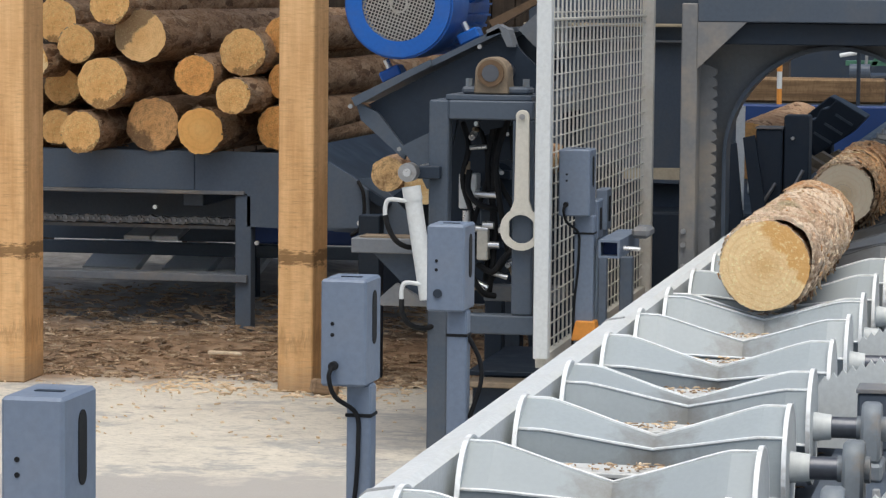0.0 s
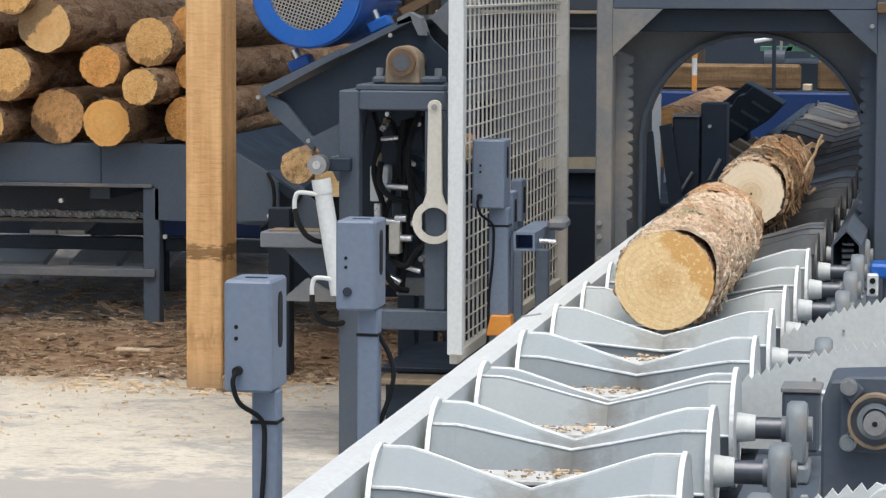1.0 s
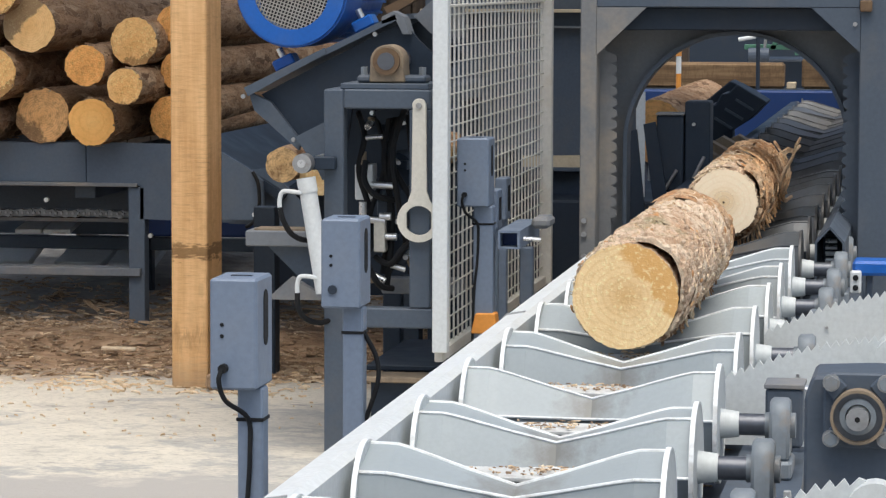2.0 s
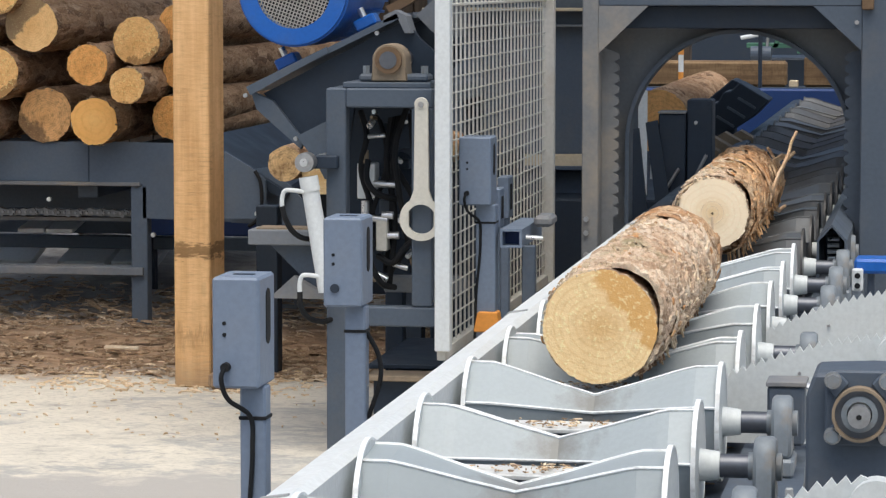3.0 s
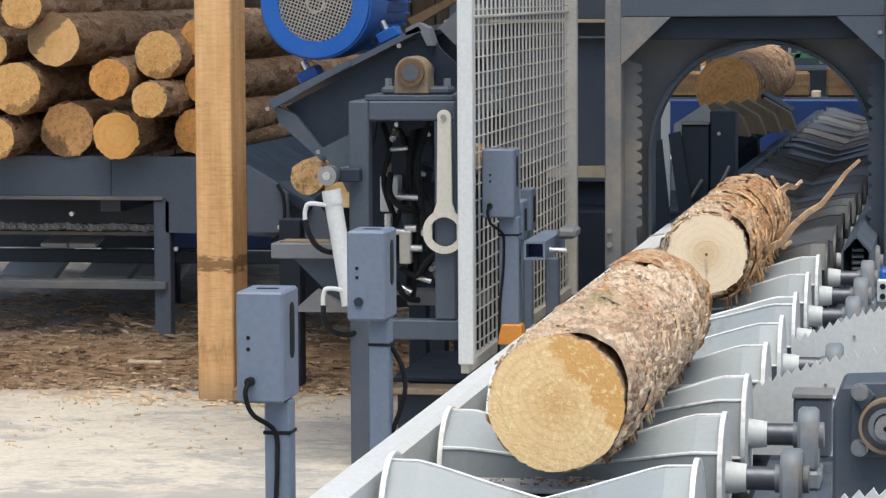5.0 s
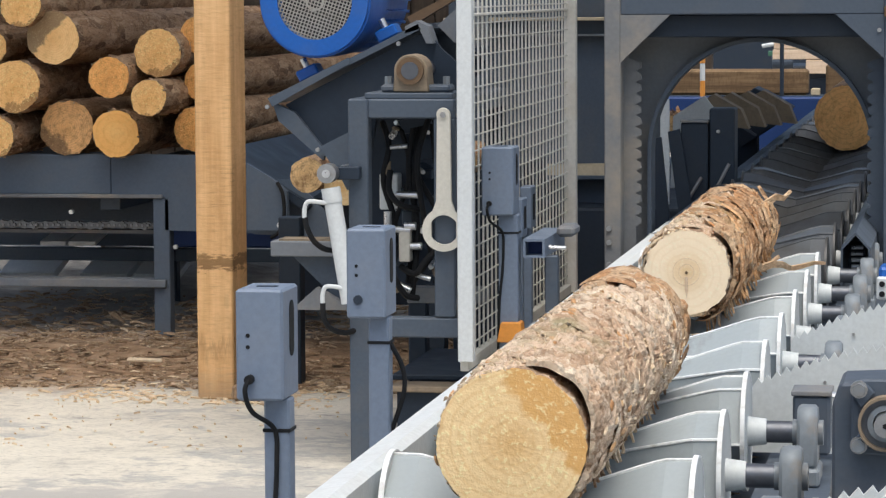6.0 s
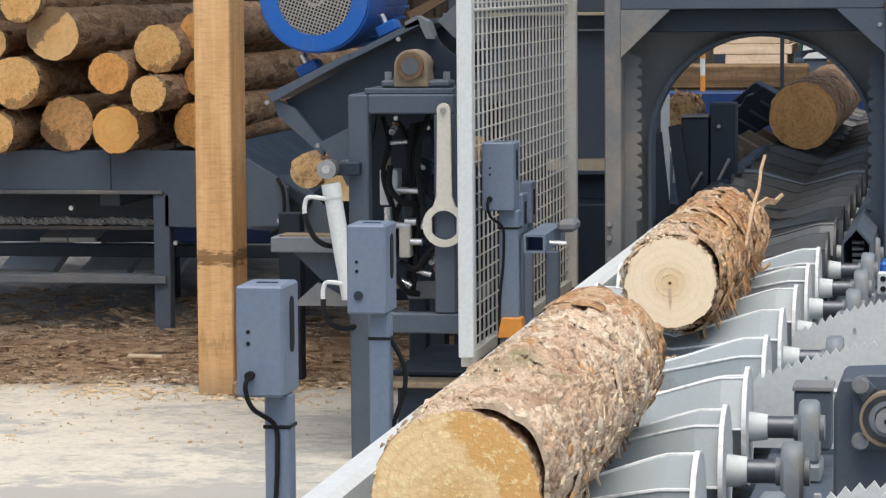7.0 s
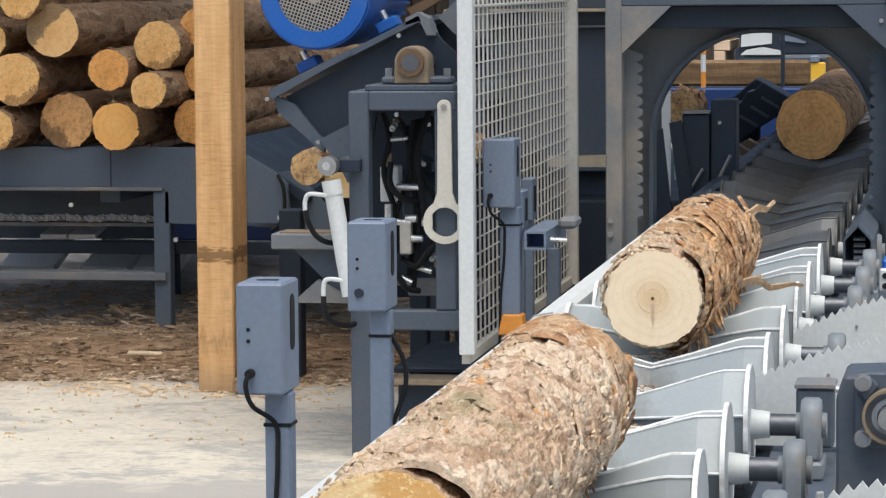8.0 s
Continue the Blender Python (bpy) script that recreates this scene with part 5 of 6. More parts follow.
# ---- mesh fence and panel behind ----
def build_fence():
    t = thing("mesh_fence", "white-framed wire mesh safety fence dusty with sawdust", "fence")
    x = -0.957
    part("post", box(x, x + 0.052, 10.13, 10.18, 0.372, 2.3, 0.003), "white", t)
    part("post", box(x, x + 0.052, 12.85, 12.9, 0.34, 2.3, 0.003), "mesh", t)
    part("bottom_rail", box(x, x + 0.03, 10.18, 12.85, 0.335, 0.375, 0.002), "mesh", t)
    part("mid_rail", box(x, x + 0.02, 10.18, 12.85, 1.535, 1.545, 0.002), "mesh", t)
    bm = bmesh.new()
    for i in range(28):
        y = 10.23 + 0.0955 * i
        box(x + 0.008, x + 0.014, y, y + 0.01, 0.37, 2.3, 0, bm)
    z = 0.4105
    while z < 2.3:
        box(x + 0.014, x + 0.018, 10.18, 12.85, z, z + 0.0042, 0, bm)
        z += 0.0549
    tagged(part("wire_mesh", bm, "mesh", t, "pale welded wire mesh"), kind="stuff")
    c = thing("machine_cabinet", "dark grey steel machine casing with sawdust on its ledges", "machine casing")
    part("casing", box(-1.75, -0.8, 14.6, 15.4, 0.0, 2.3, 0.005), "grey", c)
    part("ledge", box(-1.75, -0.8, 14.45, 14.6, 0.72, 0.74, 0.003), "grey", c)
    part("ledge_dust", slab([(-1.75, 0.74), (-0.8, 0.74), (-0.82, 0.775), (-1.0, 0.79), (-1.3, 0.785), (-1.6, 0.795), (-1.72, 0.77)], 14.46, 14.6), "sawdust", c, "heaped sawdust")
    part("upper_ledge", box(-1.75, -0.8, 14.45, 14.6, 1.475, 1.49, 0.003), "sawdust", c)
    part("upper_rail", box(-1.75, -0.8, 14.5, 14.6, 1.40, 1.41, 0.002), "grey_dusty", c)
    # stand of the square tube in front of the fence
    s = thing("tube_stand", "open square steel tube on a dark post beside the conveyor", "stand")
    part("post", box(-0.7, -0.655, 10.42, 10.47, 0, 0.71, 0.004), "grey", s)
    bm = bmesh.new()
    for a in ((-0.77, -0.695, 0.706, 0.714), (-0.77, -0.695, 0.762, 0.77), (-0.77, -0.762, 0.714, 0.762), (-0.703, -0.695, 0.714, 0.762)):
        box(a[0], a[1], 10.38, 10.9, a[2], a[3], 0.0, bm)
    part("square_tube", bm, "boxpaint", s, "blue-grey square tube")
    part("plug", box(-0.762, -0.703, 10.45, 10.47, 0.714, 0.762, 0), "blue_dark", s)
    part("cap", box(-0.685, -0.62, 10.6, 10.76, 0.76, 0.8, 0.012), "grey_dusty", s)
    part("bolt", rod((-0.69, 10.45, 0.738), (-0.63, 10.45, 0.735), 0.008, 8), "chrome", s)
    for yy, x0, x1, z0, z1 in ((10.72, -0.865, -0.822, 0.745, 0.885), (11.15, -0.895, -0.852, 0.745, 0.9)):
        b = thing("sensor_box", "small blue-grey sensor box on a stand by the fence", "sensor box", None, "small sensor boxes by the fence")
        part("box", box(x0, x1, yy, yy + 0.12, z0, z1, 0.004), "boxpaint", b)
        part("lens_slot", box(x1 - 0.001, x1 + 0.0015, yy + 0.04, yy + 0.09, z0 + 0.03, z1 - 0.03, 0.001), "black", b)
        part("stand", box(x0 + 0.005, x1 - 0.005, yy + 0.04, yy + 0.08, 0, z0, 0.003), "boxpaint", b)


build_fence()


# ---- feeder behind the portal ----
def build_feeder():
    f = thing("step_feeder", "dark steel step feeder beside the conveyor behind the portal", "feeder")
    part("post", box(-0.513, -0.395, 13.4, 13.55, 0.1, 1.04, 0.006), "dark", f)
    part("post", box(-0.39, -0.279, 13.42, 13.6, 0.1, 1.1, 0.006), "dark", f)
    part("post_cap", box(-0.515, -0.393, 13.39, 13.56, 1.04, 1.048, 0), "grey_dusty", f)
    part("leaning_plate", slab([(-0.637, 0.967), (-0.59, 0.98), (-0.54, 0.5), (-0.6, 0.5)], 13.3, 13.33), "dark", f)
    part("leaning_plate", slab([(-0.567, 1.0), (-0.515, 1.012), (-0.43, 0.5), (-0.5, 0.5)], 13.36, 13.39), "dark", f)
    part("bolt", rod((-0.35, 13.42, 1.0), (-0.35, 13.4, 1.0), 0.008, 8), "chrome", f)
    part("rod", rod((-0.37, 13.38, 0.72), (-0.3, 13.38, 0.86), 0.008, 8), "steel", f)
    part("rod", rod((-0.48, 13.38, 0.7), (-0.42, 13.38, 0.8), 0.008, 8), "steel", f)
    part("step_plate", slab([(-0.6, 0.9), (-0.59, 0.925), (-0.55, 0.93), (-0.52, 0.99), (-0.48, 0.995), (-0.43, 1.045), (-0.26, 0.945), (-0.35, 0.85), (-0.55, 0.72)], 17.3, 17.7, 0.006), "dark", f)
    part("step_plate", slab([(-0.68, 0.9), (-0.5, 1.05), (-0.36, 0.98), (-0.46, 0.8)], 17.75, 18.1, 0.006), "dark", f)
    for i in range(3):
        x, z = -0.56 + 0.06 * i, 0.85 + 0.052 * i
        part("step_edge", slab([(x, z), (x + 0.008, z + 0.012), (x + 0.108, z - 0.048), (x + 0.1, z - 0.06)], 17.285, 17.3), "grey", f)
    part("feeder_leg", box(-0.58, -0.46, 17.4, 17.6, 0.0, 0.8, 0.006), "dark", f)
    part("base", box(-1.7, -0.42, 14.2, 18.6, 0.0, 0.6, 0.01), "dark", f)
    part("white_panel", box(-0.715, -0.672, 14.5, 14.52, 0.5, 1.1, 0.002), "white", f)
    return f


build_feeder()


def build_kicker():
    k = thing("log_kicker", "lifting log kicker of dusty steel step plates", "kicker")
    part("white_plate", slab([(-0.66, 0.5), (-0.64, 0.97), (-0.48, 1.075), (-0.4, 0.97), (-0.4, 0.5)], 15.7, 15.73), "white", k)
    for i in range(4):
        part("step_plate", slab([(-0.58 + 0.07 * i, 1.0 + 0.0 * i), (-0.44 + 0.07 * i, 1.08), (-0.3 + 0.07 * i, 1.0), (-0.26 + 0.07 * i, 0.9), (-0.5 + 0.07 * i, 0.93)], 15.8 + 0.2 * i, 15.95 + 0.2 * i), "brass_dust", k)
    return k


kicker = build_kicker()


# ---- yard behind ----
def build_far():
    b = thing("blue_beam", "long dark blue steel beam across the yard", "beam")
    part("beam", box(-6, 6, 22.0, 22.2, 0.45, 0.84, 0.01), "blue_dark", b)
    part("beam_leg", box(-1.9, -1.8, 22.0, 22.1, 0, 0.45, 0.005), "blue_dark", b)
    part("beam_leg", box(1.9, 2.0, 22.0, 22.1, 0, 0.45, 0.005), "blue_dark", b)
    r = thing("timber_baulk", "squared rough timber lying across the blue beam", "timber")
    part("baulk", box(-2.6, -0.52, 23.9, 24.1, 0.79, 0.99, 0.02), "baulk", r)
    r2 = thing("timber_baulk", "squared rough timber lying across the blue beam", "timber")
    part("baulk", box(-0.385, 1.6, 23.9, 24.1, 0.79, 1.03, 0.02), "baulk", r2)
    s = thing("timber_rack", "low steel rack that carries squared timber", "rack")
    part("shelf", box(-2.8, 1.8, 23.85, 24.15, 0.74, 0.79, 0.005), "dark", s)
    for x in (-2.6, 0, 1.6):
        part("leg", box(x, x + 0.08, 23.9, 24.0, 0, 0.74, 0.005), "dark", s)
    part("block", box(-0.5, -0.43, 23.9, 24.05, 0.79, 0.84, 0.005), "sawdust", s)
    o = thing("orange_pole", "thin pole painted orange and white", "pole")
    part("lower", rod((-1.26, 23.0, 0), (-1.26, 23.0, 0.93), 0.02, 10), "orange", o)
    part("middle", rod((-1.26, 23.0, 0.93), (-1.26, 23.0, 1.06), 0.02, 10), "white", o)
    part("upper", rod((-1.26, 23.0, 1.06), (-1.26, 23.0, 1.2), 0.022, 10), "orange", o)
    d = thing("thin_post", "thin dark steel post", "post")
    part("pole", rod((-0.68, 23.2, 0), (-0.68, 23.2, 1.5), 0.016, 10), "dark", d)
    part("foot", box(-0.74, -0.62, 23.14, 23.26, 0, 0.02, 0.003), "dark", d)
    g = thing("green_machine", "green and grey sawmill machine far behind the conveyor", "machine")
    part("base", box(-1.2, 0.6, 30.4, 31.6, 0, 0.85, 0.02), "dark", g)
    part("rail", box(-1.25, -0.55, 30.2, 30.3, 0.95, 1.0, 0.005), "green", g)
    part("brace", slab([(-1.0, 0.95), (-0.9, 1.2), (-0.85, 1.2), (-0.95, 0.95)], 30.2, 30.3), "green", g)
    part("brace", slab([(-0.75, 0.9), (-0.78, 1.25), (-0.7, 1.25), (-0.68, 0.9)], 30.1, 30.2), "green", g)
    part("panel", box(-0.6, -0.2, 30.2, 30.3, 0.9, 1.15, 0.01), "green", g)
    part("pipe", rod((-1.3, 30.1, 1.05), (-0.9, 30.1, 1.12), 0.02, 10), "white", g)
    part("pipe", rod((-1.05, 30.1, 0.85), (-1.02, 30.1, 1.3), 0.015, 10), "steel", g)
    part("motor", rod((-1.2, 30.1, 0.9), (-1.0, 30.1, 0.9), 0.07, 16), "grey", g)
    part("arm", box(-0.9, -0.4, 30.15, 30.2, 1.05, 1.1, 0.005), "grey", g)
    p = thing("brown_column", "dark brown wooden column of the shed", "post")
    part("beam", box(-1.62, -1.38, 25.2, 25.4, 0, 4.3, 0.01), "board_dark", p)
    w = part("wall_east", box(-14, 14, 42, 42.2, 0, 3.5, 0), "dark")
    tagged(w, "dark shed wall closing the yard", "wall", kind="structure")
    # White boards put the bright sunlit patches under the deck into colour.
    for i, (x, y, w) in enumerate(((-3.74, 15.46, 0.26), (-3.46, 15.47, 0.24), (-4.16, 15.46, 0.3))):
        bd = thing("pale_board", "white board standing in for a sunlit patch under the deck", "board", pose(x, y, 0.13, 14, 0, -2 + 2 * i), "boards under the deck")
        part("board", box(-w / 2, w / 2, 0, 0.45, -0.02, 0.02, 0.003), "white", bd)
    for i, x in enumerate((-3.69, -3.545)):
        bd = thing("pale_board", "white board standing in for a sunlit patch behind the chain", "board", pose(x, 14.42, 0.395, 8, 0, 3 * i), "boards under the deck")
        part("board", box(-0.068, 0.066, 0, 0.3, -0.012, 0.012, 0.003), "white", bd)


build_far()


def build_loader():
    t = thing("loader", "small loader carrying a bundle of fresh boards through the yard", "loader")
    part("board", box(0, 0.9, 28.0, 29.2, 0.97, 1.06, 0.006), "lumber", t)
    part("board", box(0.01, 0.88, 28.0, 29.2, 1.065, 1.14, 0.006), "lumber", t)
    part("board", box(0.03, 0.6, 28.0, 29.2, 1.145, 1.2, 0.006), "lumber", t)
    part("board", box(0.3, 0.86, 28.0, 29.2, 0.84, 0.965, 0.006), "lumber", t)
    part("fork", box(0.1, 1.1, 28.5, 28.7, 0.78, 0.83, 0.005), "dark", t)
    part("hood", box(1.0, 2.4, 28.0, 29.2, 0.35, 0.93, 0.03), "grey", t)
    part("cab", slab([(0.98, 0.93), (1.02, 1.6), (1.12, 1.9), (1.74, 1.9), (1.84, 0.93)], 28.05, 29.1, 0.01), "dark", t)
    part("cab_window", slab([(1.0, 1.0), (1.03, 1.5), (1.3, 1.55), (1.28, 1.03)], 28.03, 28.05), "white", t)
    part("cab_window", slab([(1.36, 1.06), (1.38, 1.5), (1.62, 1.5), (1.63, 1.1), (1.58, 1.03)], 28.03, 28.05), "boxpaint", t)
    part("fender", slab([(1.0, 0.93), (1.05, 0.975), (1.2, 1.0), (1.35, 0.97), (1.4, 0.93)], 27.98, 28.03), "white", t)
    part("lamp", box(1.655, 1.785, 27.6, 27.7, 0.67, 0.87, 0.01), "yellow", t, "yellow lamp housing")
    part("lamp_arm", box(1.68, 1.76, 27.7, 28.05, 0.8, 0.9, 0.005), "dark", t)
    part("lamp_cap", box(1.65, 1.73, 27.58, 27.7, 0.872, 0.93, 0.01), "boxpaint", t)
    for x in (1.35, 2.15):
        w = part("wheel", rod((x, 27.9, 0.33), (x, 28.15, 0.33), 0.33, 24), "black", t)
        part("rim", rod((x, 27.89, 0.33), (x, 27.95, 0.33), 0.17, 20), "white", w)
        part("wheel", rod((x, 28.95, 0.33), (x, 29.2, 0.33), 0.33, 24), "black", t)
    return t


loader = build_loader()


# ---- logs on the conveyor ----
def flakes(parent, R, L, n, seed, material, y0=0.0, y1=None, a0=0, a1=360, size=(0.012, 0.03), lift=0.006, name="loose_bark", long=1.6, curl=0.22, wide=(0.2, 0.55)):
    """Overlapping bark scales that hug the round of the log, each domed and lifted at one end, as one piece of stuff."""
    rnd = random.Random(seed)
    verts, faces = [], []
    m = 8
    for i in range(n):
        a, y = radians(rnd.uniform(a0, a1)), rnd.uniform(y0, y1 or L)
        s = size[0] + (size[1] - size[0]) * rnd.random() ** 1.6
        tw = 0.5 + rnd.gauss(0, 0.5)
        ca, sa = math.cos(tw), math.sin(tw)
        k, base, up = rnd.uniform(*wide), rnd.uniform(0, lift), rnd.uniform(0.0, curl) * s
        o = len(verts)
        wob = [rnd.uniform(0.6, 1.2) for q in range(m)]
        for f, h in ((1.0, -0.003), (0.82, 0.0012), (0.4, 0.0022)):
            for q in range(m):
                th = 6.2832 * q / m
                p, v = s * long * 0.5 * f * wob[q] * math.cos(th), s * k * 0.5 * f * wob[q] * math.sin(th)
                dy, dc = p * ca - v * sa, p * sa + v * ca
                e = max(0.0, math.cos(th)) * f
                r = R + base + h + up * e * e + (0.0025 if f == 1.0 and e > 0.5 else 0.0)
                ang = a + dc / R
                verts.append((r * math.cos(ang), y + dy, r * math.sin(ang)))
        verts.append(((R + base + 0.0025) * math.cos(a), y, (R + base + 0.0025) * math.sin(a)))
        for c in (0, m):
            faces += [(o + c + q, o + c + (q + 1) % m, o + c + m + (q + 1) % m, o + c + m + q) for q in range(m)]
        faces += [(o + 2 * m + q, o + 2 * m + (q + 1) % m, o + 3 * m) for q in range(m)]
    me = bpy.data.meshes.new(name)
    me.from_pydata(verts, [], faces)
    me.materials.append(M[material])
    for pl in me.polygons:
        pl.use_smooth = True
    ob = new(name, me)
    ob.parent = parent
    return tagged(ob, kind="stuff")


# plate frequency, stretch along the grain, height, lean
COARSE = ((34.0, 2.0, 0.005, 0.9), (90.0, 2.4, 0.0022, 1.0))
PEELING = ((22.0, 2.6, 0.009, 0.9), (70.0, 3.0, 0.003, 1.0))
log_one = log("log", 0.127, 1.77, "end_a", "bark_a", 1, "freshly sawn pine log with flaky pale bark on the rollers", group="logs on the conveyor", lump=0.035, segs=230, rows=420, fibre=0.0025, scaly=COARSE)
log_two = log("log", 0.1145, 1.7, "end_b", "bark_a", 2, "pale sawn pine log with ragged orange bark on the rollers", group="logs on the conveyor", lump=0.06, segs=210, rows=380, fibre=0.005, scaly=PEELING)
log_three = log("log", 0.176, 3.5, "end_i", "bark_c", 5, "thick brown pine log rolling onto the conveyor", group="logs on the conveyor", lump=0.05, segs=110, rows=160, fibre=0.005)
log_four = log("log", 0.095, 0.6, "end_d", "bark_b", 6, "short rough brown log waiting on the step feeder", group="logs on the conveyor", lump=0.16, segs=40, rows=40)
def peak(a):
    return math.exp(-((a - 42) / 30) ** 2)


def bark_shell(parent, R, a0, a1, y0, y1, seed, material, gap=0.012, thick=0.012, scaly=()):
    """A loose sheet of bark that stands off the wood, ragged at its ends."""
    bm = bmesh.new()
    na, ny = 120, 330
    lay = []
    for off in (gap, gap + thick):
        g = []
        for j in range(ny + 1):
            row = []
            for i in range(na + 1):
                u = i / na
                a = radians(a0 + (a1 - a0) * u)
                rag = 0.014 * noise.noise(Vector((u * 9, seed, 0))) if j in (0, ny) else 0
                y = y0 + (y1 - y0) * j / ny + rag
                lift = (off - gap) + 0.002 + gap * peak(a0 + (a1 - a0) * u) * max(0.1, 1 - 1.6 * j / ny) + 0.005 * noise.noise(Vector((u * 6, y * 9, seed)))
                if off > gap:
                    f1 = noise.noise(Vector((u * 22 + y * 6, y * 12, seed)))
                    f2 = noise.noise(Vector((u * 55 + y * 14, y * 30, seed)))
                    lift += min(1.0, 0.25 + 2.0 * j / ny) * 0.004 * ((1 - abs(f1) * 2.2) * 0.7 + (1 - abs(f2) * 2.2) * 0.5 - 0.5)
                    for sc in scaly:
                        lift += plates(R * math.cos(a), y, R * math.sin(a), seed, *sc)
                r = R + max(0.001, lift)
                row.append(bm.verts.new((r * math.cos(a), y, r * math.sin(a))))
            g.append(row)
        lay.append(g)
    A, B = lay
    for j in range(ny):
        for i in range(na):
            bm.faces.new((B[j][i], B[j + 1][i], B[j + 1][i + 1], B[j][i + 1]))
            bm.faces.new((A[j][i], A[j][i + 1], A[j + 1][i + 1], A[j + 1][i]))
    for i in range(na):
        for j in (0, ny):
            bm.faces.new((A[j][i], B[j][i], B[j][i + 1], A[j][i + 1]))
    for j in range(ny):
        for i in (0, na):
            bm.faces.new((A[j][i], A[j + 1][i], B[j + 1][i], B[j][i]))
    bmesh.ops.recalc_face_normals(bm, faces=bm.faces)
    return part("bark_sheet", bm, material, parent, "loose sheet of bark", True)


bark_shell(log_one, 0.1265, -55, 80, 0.012, 1.58, 1, "bark_a", 0.017, 0.008, COARSE)
bark_shell(log_two, 0.116, -75, 60, 0.05, 1.5, 2, "bark_b", 0.012, 0.012, PEELING)
BROAD = (0.4, 0.95)
flakes(log_one, 0.1300, 1.75, 170, 3, "bark_a", 0.02, 1.74, 70, 208, (0.02, 0.07), 0.006, long=1.6, curl=0.16, wide=BROAD)
flakes(log_one, 0.1390, 1.75, 150, 13, "bark_a", 0.1, 1.6, -60, 80, (0.02, 0.07), 0.005, long=1.7, curl=0.16, wide=BROAD)
flakes(log_one, 0.1320, 1.75, 80, 33, "bark_b", 1.42, 1.74, -80, 130, (0.05, 0.13), 0.012, long=1.3, curl=0.1, wide=BROAD)
flakes(log_one, 0.1315, 1.75, 34, 8, "scale_b", 0.02, 1.6, 60, 200, (0.012, 0.03), 0.005, curl=0.25, wide=BROAD)
flakes(log_one, 0.1410, 1.75, 26, 9, "scale_b", 0.15, 1.5, -50, 80, (0.012, 0.03), 0.004, curl=0.25, wide=BROAD)
flakes(log_one, 0.1325, 1.75, 520, 4, "scale_p", 0.0, 1.75, 84, 205, (0.003, 0.011), 0.005, "sawdust", 2.6, 0.3, (0.12, 0.35))
flakes(log_one, 0.1420, 1.75, 160, 44, "scale_p", 0.1, 1.6, -40, 80, (0.003, 0.011), 0.004, "sawdust", 2.8, 0.3, (0.12, 0.35))
flakes(log_one, 0.1255, 1.75, 80, 71, "scale_p", 0.0, 0.02, 90, 330, (0.008, 0.02), 0.003, "torn_fibre", 1.8, 0.4)
flakes(log_two, 0.122, 1.7, 120, 6, "bark_a", 0.01, 0.9, 66, 208, (0.02, 0.06), 0.008, long=1.5, curl=0.2, wide=BROAD)
flakes(log_two, 0.124, 1.7, 90, 73, "bark_b", 0.4, 1.7, 50, 208, (0.04, 0.11), 0.012, long=1.5, curl=0.15, wide=BROAD)
flakes(log_two, 0.131, 1.7, 130, 16, "bark_b", 0.03, 1.68, -80, 66, (0.04, 0.12), 0.014, long=1.8, curl=0.18, wide=(0.25, 0.7))
flakes(log_two, 0.132, 1.7, 60, 17, "scale_b", 0.03, 1.6, -75, 60, (0.03, 0.09), 0.012, long=2.4, curl=0.18, wide=(0.12, 0.3))
flakes(log_two, 0.125, 1.7, 240, 66, "scale_p", 0.0, 0.9, 84, 205, (0.006, 0.02), 0.008, "sawdust", 2.4, 0.5, (0.12, 0.35))
flakes(log_two, 0.1145, 1.7, 110, 72, "scale_p", 0.0, 0.03, 90, 290, (0.008, 0.024), 0.006, "torn_fibre", 2.0, 0.5)


def fringe(parent, R, n, y0, y1, a0, a1, size, seed, material, out=0.4):
    """Torn inner bark that hangs off the flank in narrow, slightly twisted tongues."""
    rnd = random.Random(seed)
    verts, faces = [], []
    for i in range(n):
        a, y = radians(rnd.uniform(a0, a1)), rnd.uniform(y0, y1)
        s, w = rnd.uniform(*size), rnd.uniform(0.004, 0.011)
        nrm = Vector((math.cos(a), 0, math.sin(a)))
        p = nrm * (R + rnd.uniform(-0.003, 0.006)) + Vector((0, y, 0))
        d = (Vector((0, rnd.uniform(-0.7, 0.5), -1)) + nrm * rnd.uniform(0.1, out)).normalized()
        u = Vector((0, 1, 0)) - d * d.y
        u.normalize()
        q = d.cross(u) * 0.0022
        o = len(verts)
        for t, k in ((0, 1.0), (0.35, rnd.uniform(0.7, 1.2)), (0.7, rnd.uniform(0.4, 0.8)), (1.0, 0.12)):
            c = p + d * (s * t) + nrm * (0.25 * s * t * t * rnd.uniform(-0.5, 1)) + Vector((0, 0.2 * s * t * rnd.uniform(-1, 1), 0))
            verts += [tuple(c - u * w * k + q), tuple(c + u * w * k + q), tuple(c + u * w * k - q), tuple(c - u * w * k - q)]
        for r in (0, 4, 8):
            faces += [(o + r + j, o + r + (j + 1) % 4, o + r + 4 + (j + 1) % 4, o + r + 4 + j) for j in range(4)]
        faces += [(o + 3, o + 2, o + 1, o), (o + 12, o + 13, o + 14, o + 15)]
    me = bpy.data.meshes.new("torn_fibre")
    me.from_pydata(verts, [], faces)
    me.materials.append(M[material])
    ob = new("torn_fibre", me)
    ob.parent = parent
    return tagged(ob, kind="stuff")


fringe(log_one, 0.1340, 70, 0.15, 1.7, -66, -36, (0.012, 0.03), 81, "bark_a", 0.25)
fringe(log_one, 0.1350, 26, 0.3, 1.6, -60, -32, (0.012, 0.035), 82, "scale_p", 0.5)
fringe(log_two, 0.13, 110, 0.05, 1.66, -75, -5, (0.02, 0.06), 83, "scale_b", 0.35)
